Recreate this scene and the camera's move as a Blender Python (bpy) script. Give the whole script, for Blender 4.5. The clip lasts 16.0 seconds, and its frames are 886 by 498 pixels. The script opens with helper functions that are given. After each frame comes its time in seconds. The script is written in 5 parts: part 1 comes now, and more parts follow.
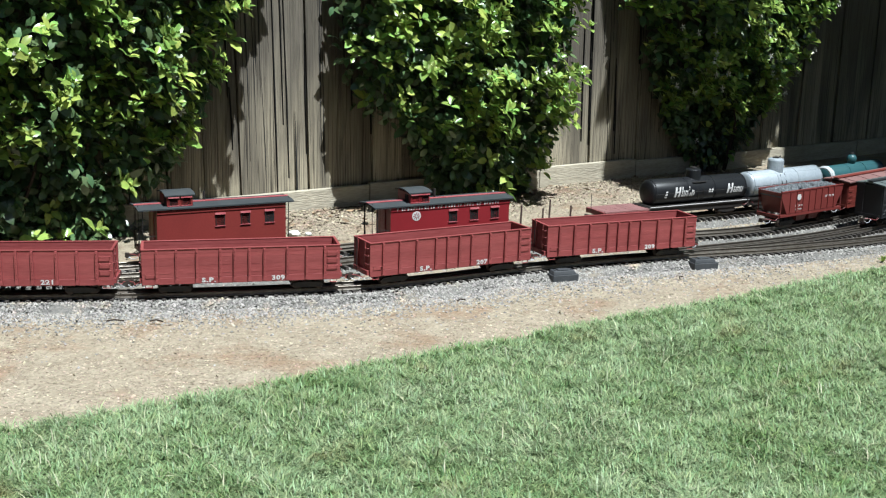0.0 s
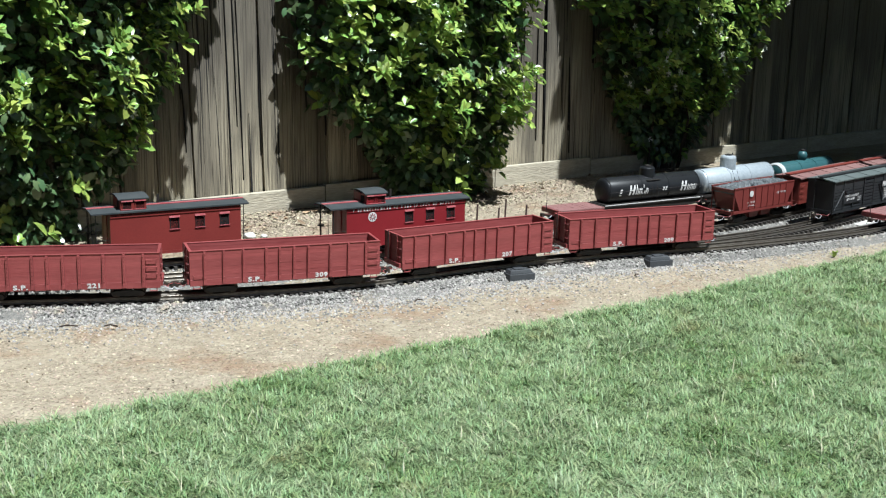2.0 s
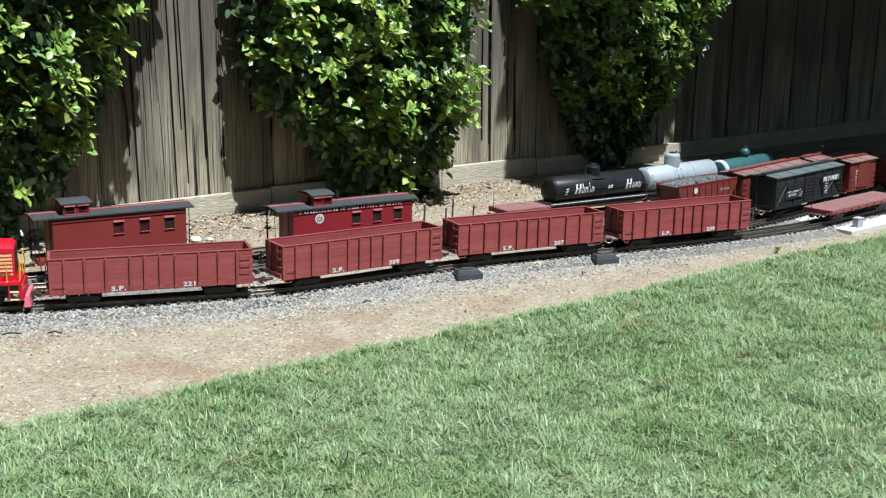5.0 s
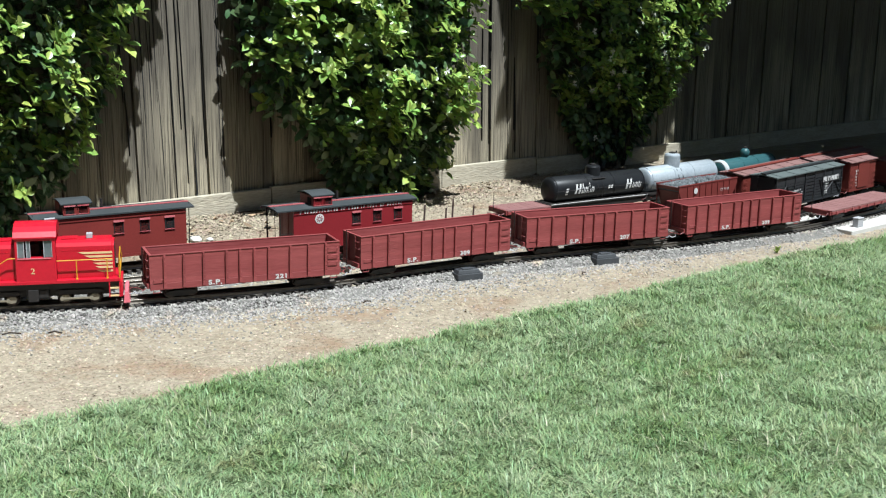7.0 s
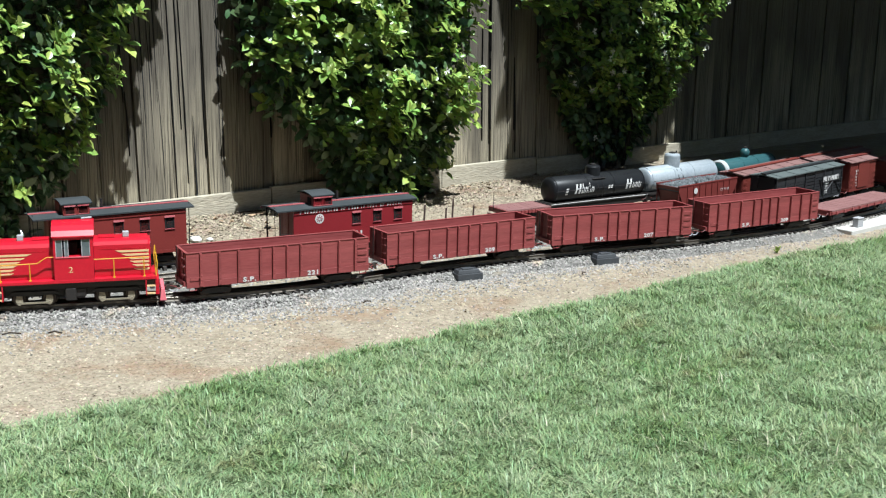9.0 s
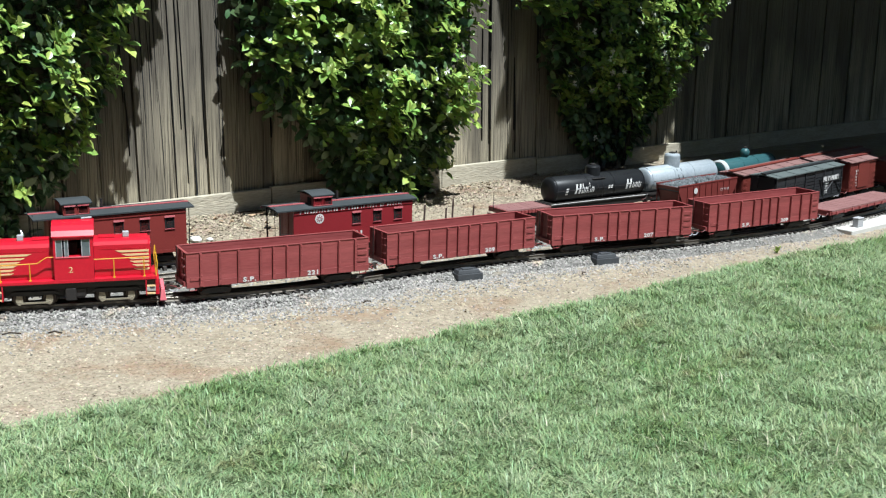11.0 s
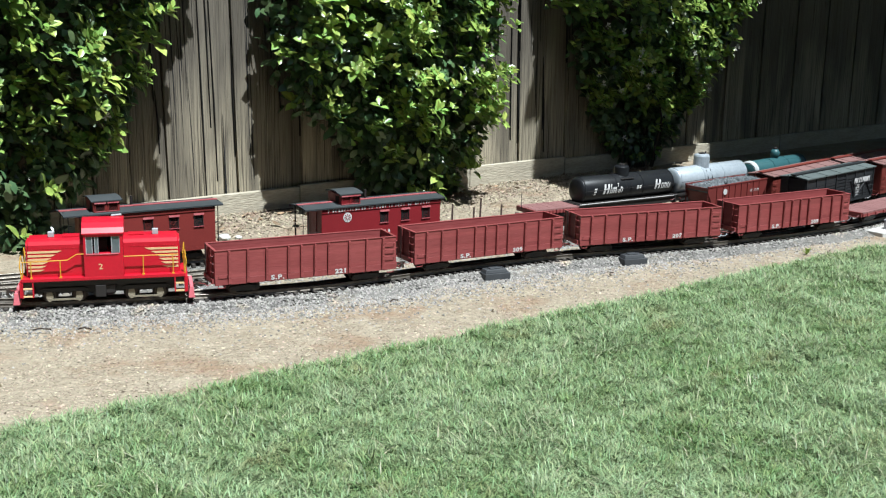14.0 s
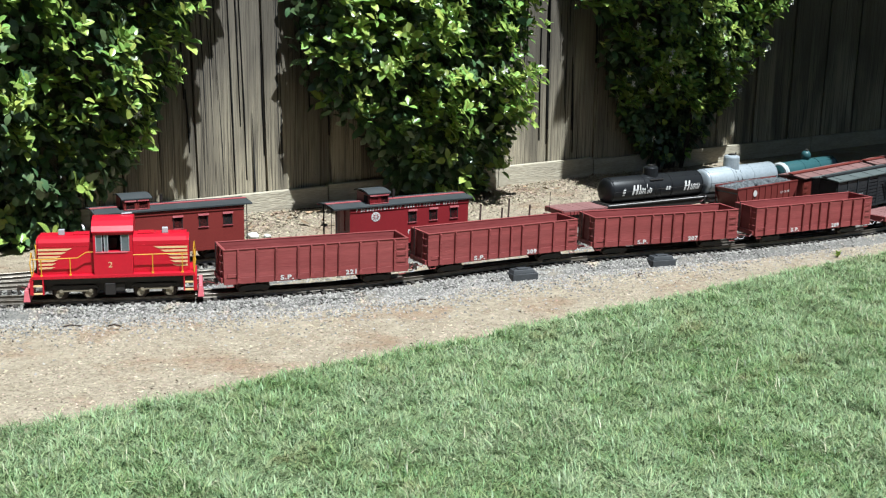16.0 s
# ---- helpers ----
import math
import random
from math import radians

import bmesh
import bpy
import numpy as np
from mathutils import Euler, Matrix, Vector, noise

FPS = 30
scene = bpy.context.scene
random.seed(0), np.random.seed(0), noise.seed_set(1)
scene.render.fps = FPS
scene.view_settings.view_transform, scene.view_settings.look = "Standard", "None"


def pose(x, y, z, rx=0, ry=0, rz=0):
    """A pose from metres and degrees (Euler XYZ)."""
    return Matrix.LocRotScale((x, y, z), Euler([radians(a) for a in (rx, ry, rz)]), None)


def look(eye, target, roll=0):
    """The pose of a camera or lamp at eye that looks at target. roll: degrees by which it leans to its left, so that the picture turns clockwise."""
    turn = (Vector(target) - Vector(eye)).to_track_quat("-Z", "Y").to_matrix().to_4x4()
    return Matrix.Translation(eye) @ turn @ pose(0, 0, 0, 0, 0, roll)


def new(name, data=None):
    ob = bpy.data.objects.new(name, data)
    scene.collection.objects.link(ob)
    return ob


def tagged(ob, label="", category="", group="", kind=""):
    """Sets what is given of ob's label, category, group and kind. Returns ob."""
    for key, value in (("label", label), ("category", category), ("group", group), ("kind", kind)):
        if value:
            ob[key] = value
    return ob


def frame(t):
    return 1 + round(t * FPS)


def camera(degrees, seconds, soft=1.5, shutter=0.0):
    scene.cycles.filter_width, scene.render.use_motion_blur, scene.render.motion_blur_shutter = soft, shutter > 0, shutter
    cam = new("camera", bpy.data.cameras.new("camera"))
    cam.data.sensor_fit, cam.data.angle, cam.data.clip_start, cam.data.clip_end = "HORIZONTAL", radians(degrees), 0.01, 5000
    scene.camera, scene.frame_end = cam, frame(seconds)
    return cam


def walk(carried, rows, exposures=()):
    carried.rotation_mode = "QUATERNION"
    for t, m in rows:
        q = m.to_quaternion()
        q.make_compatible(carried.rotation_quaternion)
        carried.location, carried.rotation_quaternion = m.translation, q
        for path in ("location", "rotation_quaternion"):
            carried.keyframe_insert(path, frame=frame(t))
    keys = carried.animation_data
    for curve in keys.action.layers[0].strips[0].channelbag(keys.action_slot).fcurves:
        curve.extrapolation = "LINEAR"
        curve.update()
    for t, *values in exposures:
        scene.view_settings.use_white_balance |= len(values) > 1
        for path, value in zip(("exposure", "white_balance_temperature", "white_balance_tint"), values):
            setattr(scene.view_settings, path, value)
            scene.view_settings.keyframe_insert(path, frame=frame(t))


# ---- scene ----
cam = camera(40.94, 16.0, 1.22)
EYE = 0.86
# seconds, yaw, pitch, roll of a camera that pans on a tripod
PAN = [
    (0, 4.739, -13.142, 1.455),
    (0.5, 4.483, -13.136, 1.322),
    (1, 3.155, -13.091, 1.161),
    (1.5, 2.565, -13.076, 1.231),
    (2, 2.585, -13.079, 1.232),
    (2.5, 2.455, -13.075, 1.146),
    (3, 1.645, -13.053, 1.119),
    (3.5, 0.868, -13.025, 1.103),
    (4, 0.287, -13.011, 1.023),
    (4.2, 0.0, -13.0, 1.0),
    (4.5, 0.0, -13.0, 1.0),
    (5.0, 0.0, -13.0, 1.0),
    (6.5, -0.000, -13.000, 1.000),
    (7, -0.000, -13.000, 1.000),
    (7.5, -0.000, -13.000, 1.000),
    (8, -0.000, -13.000, 1.000),
    (8.5, -0.000, -13.000, 1.000),
    (9, -0.000, -13.000, 1.000),
    (11.5, -0.000, -13.000, 1.000),
    (12, -0.000, -13.000, 1.000),
    (12.5, -0.000, -13.000, 1.000),
    (13, 0.087, -13.002, 0.999),
    (13.5, 0.785, -13.034, 1.007),
    (14, 1.364, -13.058, 1.089),
    (14.5, 1.775, -13.065, 1.100),
    (15, 2.035, -13.072, 1.114),
    (15.5, 2.300, -13.074, 1.129),
    (16, 2.744, -13.088, 1.174),
]


def aim(yaw, pitch):
    a, p = radians(yaw), radians(pitch)
    return Vector((-math.sin(a) * math.cos(p), math.cos(a) * math.cos(p), math.sin(p)))


walk(cam, [(t, look((0, 0, EYE), Vector((0, 0, EYE)) + aim(y, p), r)) for t, y, p, r in PAN],
     [(0, 1.06, 5720, 4), (16, 1.06, 5720, 4)])

# ---- light ----
SUN_EL, SUN_AZ = radians(66), radians(40)  # height, and the turn from straight behind the camera to its right
SUN_WAY = Vector((math.sin(SUN_AZ) * math.cos(SUN_EL), -math.cos(SUN_AZ) * math.cos(SUN_EL), math.sin(SUN_EL)))
world = bpy.data.worlds.new("sky")
scene.world = world
world.use_nodes = True
sky = world.node_tree.nodes.new("ShaderNodeTexSky")
sky.sky_type, sky.sun_disc = "NISHITA", False
sky.sun_elevation, sky.sun_rotation = SUN_EL, math.pi - SUN_AZ
world.node_tree.links.new(sky.outputs[0], world.node_tree.nodes["Background"].inputs[0])
world.node_tree.nodes["Background"].inputs[1].default_value = 0.031
sun = new("sun", bpy.data.lights.new("sun", "SUN"))
sun.data.energy, sun.data.angle, sun.data.color = 5.0, radians(0.5), (1.0, 0.97, 0.92)
sun.matrix_world = look(SUN_WAY * 20, (0, 0, 0))


# ---- materials ----
def material(name, col, rough=0.5, col2=None, scale=40.0, fine=250.0, bump=0.15, depth=0.002, metal=0.0, amount=0.5,
             island=0.0, spec=0.36, stretch=(1, 1, 1), coords="Object", through_light=0.0, objvar=0.0,
             col3=None, scale3=1.5, share3=0.5):
    """A procedural surface: two scales of colour change, fine relief and gloss that varies."""
    m = bpy.data.materials.new(name)
    m.use_nodes = True
    nt, L = m.node_tree, m.node_tree.links
    b = nt.nodes["Principled BSDF"]
    b.inputs["Metallic"].default_value = metal
    b.inputs["Specular IOR Level"].default_value = spec
    tc, mp = nt.nodes.new("ShaderNodeTexCoord"), nt.nodes.new("ShaderNodeMapping")
    mp.inputs["Scale"].default_value = stretch
    L.new(tc.outputs[coords], mp.inputs[0])
    big, small = nt.nodes.new("ShaderNodeTexNoise"), nt.nodes.new("ShaderNodeTexNoise")
    for n, s in ((big, scale), (small, fine)):
        n.inputs["Scale"].default_value, n.inputs["Detail"].default_value = s, 5
        L.new(mp.outputs[0], n.inputs["Vector"])
    add = nt.nodes.new("ShaderNodeMath")
    add.operation = "ADD"
    L.new(big.outputs[0], add.inputs[0]), L.new(small.outputs[0], add.inputs[1])
    ramp = nt.nodes.new("ShaderNodeMapRange")
    ramp.inputs[1].default_value, ramp.inputs[2].default_value = 0.7, 1.3
    L.new(add.outputs[0], ramp.inputs[0])
    mix = nt.nodes.new("ShaderNodeMix")
    mix.data_type = "RGBA"
    c2 = col2 or tuple(c * (1 - 0.5 * amount) for c in col)
    mix.inputs[6].default_value, mix.inputs[7].default_value = (*col, 1), (*c2, 1)
    L.new(ramp.outputs[0], mix.inputs[0])
    out = mix.outputs[2]
    if col3:
        broad, lim, mx = nt.nodes.new("ShaderNodeTexNoise"), nt.nodes.new("ShaderNodeMapRange"), nt.nodes.new("ShaderNodeMix")
        broad.inputs["Scale"].default_value, broad.inputs["Detail"].default_value, broad.inputs["Roughness"].default_value = scale3, 6, 0.65
        lim.inputs[1].default_value, lim.inputs[2].default_value = 0.72 - 0.4 * share3, 0.86 - 0.4 * share3
        mx.data_type = "RGBA"
        mx.inputs[7].default_value = (*col3, 1)
        L.new(tc.outputs[coords], broad.inputs["Vector"]), L.new(broad.outputs[0], lim.inputs[0]), L.new(lim.outputs[0], mx.inputs[0])
        L.new(out, mx.inputs[6])
        out = mx.outputs[2]
    if island:
        geo, hsv = nt.nodes.new("ShaderNodeNewGeometry"), nt.nodes.new("ShaderNodeHueSaturation")
        for sock, lo, hi in (("Hue", 0.5 - 0.045 * island, 0.5 + 0.035 * island), ("Value", 1 - 0.55 * island, 1 + 0.5 * island)):
            r = nt.nodes.new("ShaderNodeMapRange")
            r.inputs[3].default_value, r.inputs[4].default_value = lo, hi
            if sock == "Hue":
                k = nt.nodes.new("ShaderNodeMath")
                k.operation, k.inputs[1].default_value = "MULTIPLY", 7.31
                fr = nt.nodes.new("ShaderNodeMath")
                fr.operation = "FRACT"
                L.new(geo.outputs["Random Per Island"], k.inputs[0]), L.new(k.outputs[0], fr.inputs[0]), L.new(fr.outputs[0], r.inputs[0])
            else:
                L.new(geo.outputs["Random Per Island"], r.inputs[0])
            L.new(r.outputs[0], hsv.inputs[sock])
        L.new(out, hsv.inputs["Color"])
        out = hsv.outputs[0]
    if objvar:
        info, hs, r = nt.nodes.new("ShaderNodeObjectInfo"), nt.nodes.new("ShaderNodeHueSaturation"), nt.nodes.new("ShaderNodeMapRange")
        r.inputs[3].default_value, r.inputs[4].default_value = 1 - objvar, 1 + objvar
        L.new(info.outputs["Random"], r.inputs[0]), L.new(r.outputs[0], hs.inputs["Value"]), L.new(out, hs.inputs["Color"])
        out = hs.outputs[0]
    L.new(out, b.inputs["Base Color"])
    rr = nt.nodes.new("ShaderNodeMapRange")
    rr.inputs[3].default_value, rr.inputs[4].default_value = rough * 0.85, min(1, rough * 1.2)
    L.new(small.outputs[0], rr.inputs[0]), L.new(rr.outputs[0], b.inputs["Roughness"])
    if bump:
        bp = nt.nodes.new("ShaderNodeBump")
        bp.inputs["Strength"].default_value, bp.inputs["Distance"].default_value = bump, depth
        L.new(add.outputs[0], bp.inputs["Height"]), L.new(bp.outputs[0], b.inputs["Normal"])
    if through_light:
        tr, ms = nt.nodes.new("ShaderNodeBsdfTranslucent"), nt.nodes.new("ShaderNodeMixShader")
        L.new(out, tr.inputs[0])
        ms.inputs[0].default_value = through_light
        L.new(b.outputs[0], ms.inputs[1]), L.new(tr.outputs[0], ms.inputs[2])
        L.new(ms.outputs[0], nt.nodes["Material Output"].inputs[0])
    return m


M = {
    "dirt": material("dirt", (0.315, 0.268, 0.194), 0.95, (0.205, 0.165, 0.115), 14, 90, 1.0, 0.01, col3=(0.22, 0.155, 0.1), scale3=4.5, share3=0.5),
    "chips": material("wood_chips", (0.35, 0.3, 0.218), 0.9, (0.225, 0.18, 0.125), 12, 60, 0.3, island=0.8, col3=(0.23, 0.165, 0.11), scale3=4.5, share3=0.5),
    "soil": material("lawn_thatch", (0.065, 0.105, 0.04), 0.95, (0.1, 0.125, 0.055), 14, 160, 0.8, 0.008),
    "grass": material("grass", (0.15, 0.23, 0.084), 0.45, (0.28, 0.35, 0.195), 3.0, 20, 0, island=0.9, spec=0.3, through_light=0.3, col3=(0.2, 0.205, 0.085), scale3=5.0, share3=0.36),
    "straw": material("straw", (0.35, 0.35, 0.231), 0.55, (0.252, 0.245, 0.147), 30, 200, 0, island=0.6),
    "ballast": material("ballast", (0.19, 0.178, 0.158), 0.9, (0.1, 0.095, 0.088), 60, 240, 0.8, 0.006, col3=(0.24, 0.2, 0.145), scale3=4, share3=0.4),
    "stone": material("gravel", (0.265, 0.248, 0.222), 0.85, (0.135, 0.127, 0.118), 50, 400, 0.3, island=1.0, col3=(0.3, 0.25, 0.175), scale3=9, share3=0.42),
    "tie": material("tie", (0.025, 0.021, 0.019), 0.8, (0.049, 0.042, 0.035), 60, 400, 0.4),
    "rail": material("rail_steel", (0.21, 0.189, 0.161), 0.38, (0.119, 0.098, 0.077), 40, 300, 0.1, metal=0.8),
    "kick": material("kickboard_wood", (0.43, 0.385, 0.295), 0.9, (0.27, 0.24, 0.185), 6, 40, 0.7, 0.004, stretch=(1, 6, 6)),
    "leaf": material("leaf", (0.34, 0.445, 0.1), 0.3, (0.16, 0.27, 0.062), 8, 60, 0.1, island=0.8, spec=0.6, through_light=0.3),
    # older leaves, with the shade inside the shrubs put into their colour
    "shaded_old_leaf": material("shaded_old_leaf", (0.09, 0.15, 0.06), 0.28, (0.06, 0.1, 0.045), 8, 60, 0.1, island=0.8, spec=0.55, through_light=0.12),
    "twig": material("twig", (0.042, 0.029, 0.021), 0.9, (0.021, 0.014, 0.01), 40, 200, 0.4),
    "petal": material("petal", (0.595, 0.588, 0.546), 0.6, (0.525, 0.504, 0.434), 40, 200, 0),
    # lighter lengthwise streaks put the plank edges' highlights into the paint
    "gon": material("boxcar_red", (0.17, 0.034, 0.034), 0.48, (0.235, 0.058, 0.056), 16, 180, 0.2, 0.0008, stretch=(0.22, 1, 2.2), objvar=0.1),
    "gon_in": material("boxcar_red_inside", (0.164, 0.035, 0.036), 0.6, (0.122, 0.026, 0.028), 9, 220, 0.2, 0.0006),
    "black": material("black_iron", (0.013, 0.012, 0.012), 0.5, (0.025, 0.021, 0.019), 50, 300, 0.15, 0.0005),
    "wheel": material("wheel_steel", (0.07, 0.052, 0.042), 0.5, (0.035, 0.028, 0.025), 60, 300, 0.1, metal=0.5),
    "white": material("lettering_white", (0.525, 0.518, 0.504), 0.6, (0.42, 0.406, 0.392), 90, 500, 0),
    "loco": material("loco_red", (0.434, 0.008, 0.022), 0.3, (0.364, 0.006, 0.018), 8, 150, 0.04, 0.0004),
    "yellow": material("rail_yellow", (0.546, 0.294, 0.021), 0.4, (0.455, 0.238, 0.021), 60, 300, 0.05),
    "cream": material("stripe_cream", (0.595, 0.434, 0.231), 0.45, (0.532, 0.364, 0.175), 60, 300, 0),
    "pink": material("pilot_red", (0.56, 0.15, 0.18), 0.4, (0.5, 0.11, 0.13), 30, 200, 0.05),
    "grey": material("grey_metal", (0.35, 0.35, 0.364), 0.45, (0.28, 0.28, 0.294), 40, 300, 0.1),
    "rod": material("side_rod_metal", (0.294, 0.259, 0.189), 0.45, (0.21, 0.182, 0.133), 60, 300, 0.1, metal=0.3),
    "cab_red": material("caboose_red", (0.175, 0.025, 0.021), 0.5, (0.133, 0.019, 0.016), 10, 200, 0.1, 0.0005),
    "cab_bright": material("caboose_bright_red", (0.189, 0.015, 0.02), 0.42, (0.147, 0.012, 0.015), 10, 200, 0.1, 0.0005),
    "pale_band": material("pale_grey_paint", (0.42, 0.434, 0.434), 0.4, (0.336, 0.35, 0.35), 30, 200, 0.05),
    "trim_red": material("trim_red", (0.33, 0.11, 0.115), 0.45, (0.231, 0.028, 0.035), 20, 200, 0.05),
    "roof": material("tar_roof", (0.021, 0.025, 0.027), 0.75, (0.038, 0.042, 0.044), 16, 260, 0.4, 0.001),
    "dark": material("dark_interior", (0.008, 0.008, 0.008), 0.9, (0.014, 0.014, 0.014), 30, 200, 0),
    "tank_black": material("tank_black", (0.008, 0.008, 0.01), 0.36, (0.015, 0.016, 0.017), 15, 220, 0.1, 0.0005, spec=0.24),
    "silver": material("silver_paint", (0.406, 0.441, 0.469), 0.32, (0.294, 0.329, 0.357), 9, 120, 0.1, 0.0008, metal=0.3),
    "teal": material("teal_paint", (0.028, 0.082, 0.088), 0.42, (0.02, 0.06, 0.066), 12, 160, 0.1, 0.0006),
    "hopper": material("hopper_red", (0.15, 0.028, 0.024), 0.5, (0.105, 0.02, 0.017), 12, 220, 0.15, 0.0006),
    "coal": material("coal", (0.11, 0.118, 0.125), 0.4, (0.055, 0.06, 0.064), 60, 300, 0.4, island=0.9),
    "stock": material("stock_car_black", (0.01, 0.011, 0.013), 0.55, (0.02, 0.021, 0.022), 12, 220, 0.2, 0.0006),
    "stock_roof": material("stock_roof_grey", (0.085, 0.1, 0.096), 0.7, (0.06, 0.072, 0.07), 14, 220, 0.3, 0.0008),
    "box_red": material("box_red", (0.14, 0.025, 0.018), 0.55, (0.105, 0.019, 0.014), 12, 220, 0.15, 0.0006),
    "box_roof": material("box_roof_red", (0.175, 0.095, 0.087), 0.7, (0.133, 0.069, 0.063), 10, 200, 0.2, 0.0008),
    "deck": material("flat_deck", (0.203, 0.101, 0.095), 0.75, (0.15, 0.07, 0.066), 12, 200, 0.3, 0.0008, stretch=(6, 1, 1)),
    "concrete": material("concrete", (0.476, 0.462, 0.434), 0.9, (0.392, 0.378, 0.35), 8, 120, 0.4, 0.002),
    "plastic": material("black_plastic", (0.032, 0.034, 0.037), 0.55, (0.052, 0.055, 0.059), 30, 260, 0.15, 0.0006),
    # for the added wall behind the camera, kept dark so little light bounces
    "stucco": material("stucco", (0.105, 0.091, 0.077), 0.95, (0.084, 0.073, 0.063), 3, 60, 0.3, 0.004),
    "dry_leaf": material("dry_leaf", (0.294, 0.217, 0.133), 0.8, (0.175, 0.105, 0.063), 30, 200, 0.2, objvar=0.4),
    "stake": material("stake_wood", (0.07, 0.042, 0.035), 0.8, (0.042, 0.025, 0.021), 40, 200, 0.3),
}


def wood_grain(name, grey, tan, dark):
    """Weathered board: fine grain lines, dark checks and knots, greyer above and tan below where rain splashes it."""
    m = bpy.data.materials.new(name)
    m.use_nodes = True
    nt, L = m.node_tree, m.node_tree.links
    b = nt.nodes["Principled BSDF"]
    b.inputs["Roughness"].default_value, b.inputs["Specular IOR Level"].default_value = 0.9, 0.2
    tc, info, shift = nt.nodes.new("ShaderNodeTexCoord"), nt.nodes.new("ShaderNodeObjectInfo"), nt.nodes.new("ShaderNodeVectorMath")
    k = nt.nodes.new("ShaderNodeMath")
    k.operation, k.inputs[1].default_value = "MULTIPLY", 40.0
    L.new(info.outputs["Random"], k.inputs[0])
    L.new(tc.outputs["Object"], shift.inputs[0]), L.new(k.outputs[0], shift.inputs[1])

    def grain(stretch, detail, twist):
        mp, n = nt.nodes.new("ShaderNodeMapping"), nt.nodes.new("ShaderNodeTexNoise")
        mp.inputs["Scale"].default_value = stretch
        n.inputs["Scale"].default_value, n.inputs["Detail"].default_value, n.inputs["Distortion"].default_value = 1.0, detail, twist
        L.new(shift.outputs[0], mp.inputs[0]), L.new(mp.outputs[0], n.inputs["Vector"])
        return n.outputs[0]

    def limit(v, a, c):
        r = nt.nodes.new("ShaderNodeMapRange")
        r.inputs[1].default_value, r.inputs[2].default_value = a, c
        L.new(v, r.inputs[0])
        return r.outputs[0]

    def blend(f, a, c):
        x = nt.nodes.new("ShaderNodeMix")
        x.data_type = "RGBA"
        L.new(f, x.inputs[0])
        for i, v in ((6, a), (7, c)):
            if isinstance(v, tuple):
                x.inputs[i].default_value = (*v, 1)
            else:
                L.new(v, x.inputs[i])
        return x.outputs[2]

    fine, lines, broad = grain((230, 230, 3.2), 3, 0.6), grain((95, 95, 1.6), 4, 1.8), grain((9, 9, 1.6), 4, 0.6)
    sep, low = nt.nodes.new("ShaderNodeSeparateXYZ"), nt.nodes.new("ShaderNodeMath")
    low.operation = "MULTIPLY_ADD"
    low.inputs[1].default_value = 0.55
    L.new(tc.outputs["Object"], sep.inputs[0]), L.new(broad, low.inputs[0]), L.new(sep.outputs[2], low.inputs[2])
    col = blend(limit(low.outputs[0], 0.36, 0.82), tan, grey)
    col = blend(limit(broad, 0.45, 0.8), col, tuple(c * 0.62 for c in grey))
    col = blend(limit(fine, 0.48, 0.7), col, tuple(c * 0.6 for c in grey))
    col = blend(limit(lines, 0.58, 0.72), col, dark)
    hs, r = nt.nodes.new("ShaderNodeHueSaturation"), nt.nodes.new("ShaderNodeMapRange")
    r.inputs[3].default_value, r.inputs[4].default_value = 0.8, 1.15
    L.new(info.outputs["Random"], r.inputs[0]), L.new(r.outputs[0], hs.inputs["Value"]), L.new(col, hs.inputs["Color"])
    L.new(hs.outputs[0], b.inputs["Base Color"])
    add, bp = nt.nodes.new("ShaderNodeMath"), nt.nodes.new("ShaderNodeBump")
    add.operation = "MULTIPLY_ADD"
    add.inputs[1].default_value = 1.6
    L.new(lines, add.inputs[0]), L.new(fine, add.inputs[2])
    bp.invert = True
    bp.inputs["Strength"].default_value, bp.inputs["Distance"].default_value = 0.8, 0.006
    L.new(add.outputs[0], bp.inputs["Height"]), L.new(bp.outputs[0], b.inputs["Normal"])
    return m


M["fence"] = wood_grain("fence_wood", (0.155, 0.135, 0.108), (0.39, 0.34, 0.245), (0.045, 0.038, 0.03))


# ---- mesh helpers ----
def part(name, bm, mat, parent=None, label="", smooth=False):
    """Links a bmesh as one mesh object, under a thing or a part."""
    me = bpy.data.meshes.new(name)
    bm.to_mesh(me)
    bm.free()
    me.materials.append(mat)
    if smooth:
        for p in me.polygons:
            p.use_smooth = True
    ob = new(name, me)
    ob.parent = parent
    if label:
        tagged(ob, label)
    return ob


def same(name, ob, m, parent):
    """One more part on the mesh of ob, at the pose m."""
    o = new(name, ob.data)
    o.parent, o.matrix_basis = parent, m
    return o


def raw(name, verts, faces, mat, parent=None, smooth=False):
    me = bpy.data.meshes.new(name)
    me.from_pydata(verts, [], faces)
    me.materials.append(mat)
    if smooth:
        me.polygons.foreach_set("use_smooth", [True] * len(me.polygons))
    ob = new(name, me)
    ob.parent = parent
    return ob


def big_mesh(name, co, quads, mat, parent=None):
    """A mesh of many quads or triangles from numpy arrays."""
    me = bpy.data.meshes.new(name)
    n = quads.shape[1]
    me.vertices.add(len(co))
    me.vertices.foreach_set("co", co.astype(np.float32).ravel())
    me.loops.add(quads.size)
    me.loops.foreach_set("vertex_index", quads.astype(np.int32).ravel())
    me.polygons.add(len(quads))
    me.polygons.foreach_set("loop_start", np.arange(0, quads.size, n, dtype=np.int32))
    me.update(calc_edges=True)
    me.materials.append(mat)
    ob = new(name, me)
    ob.parent = parent
    return ob


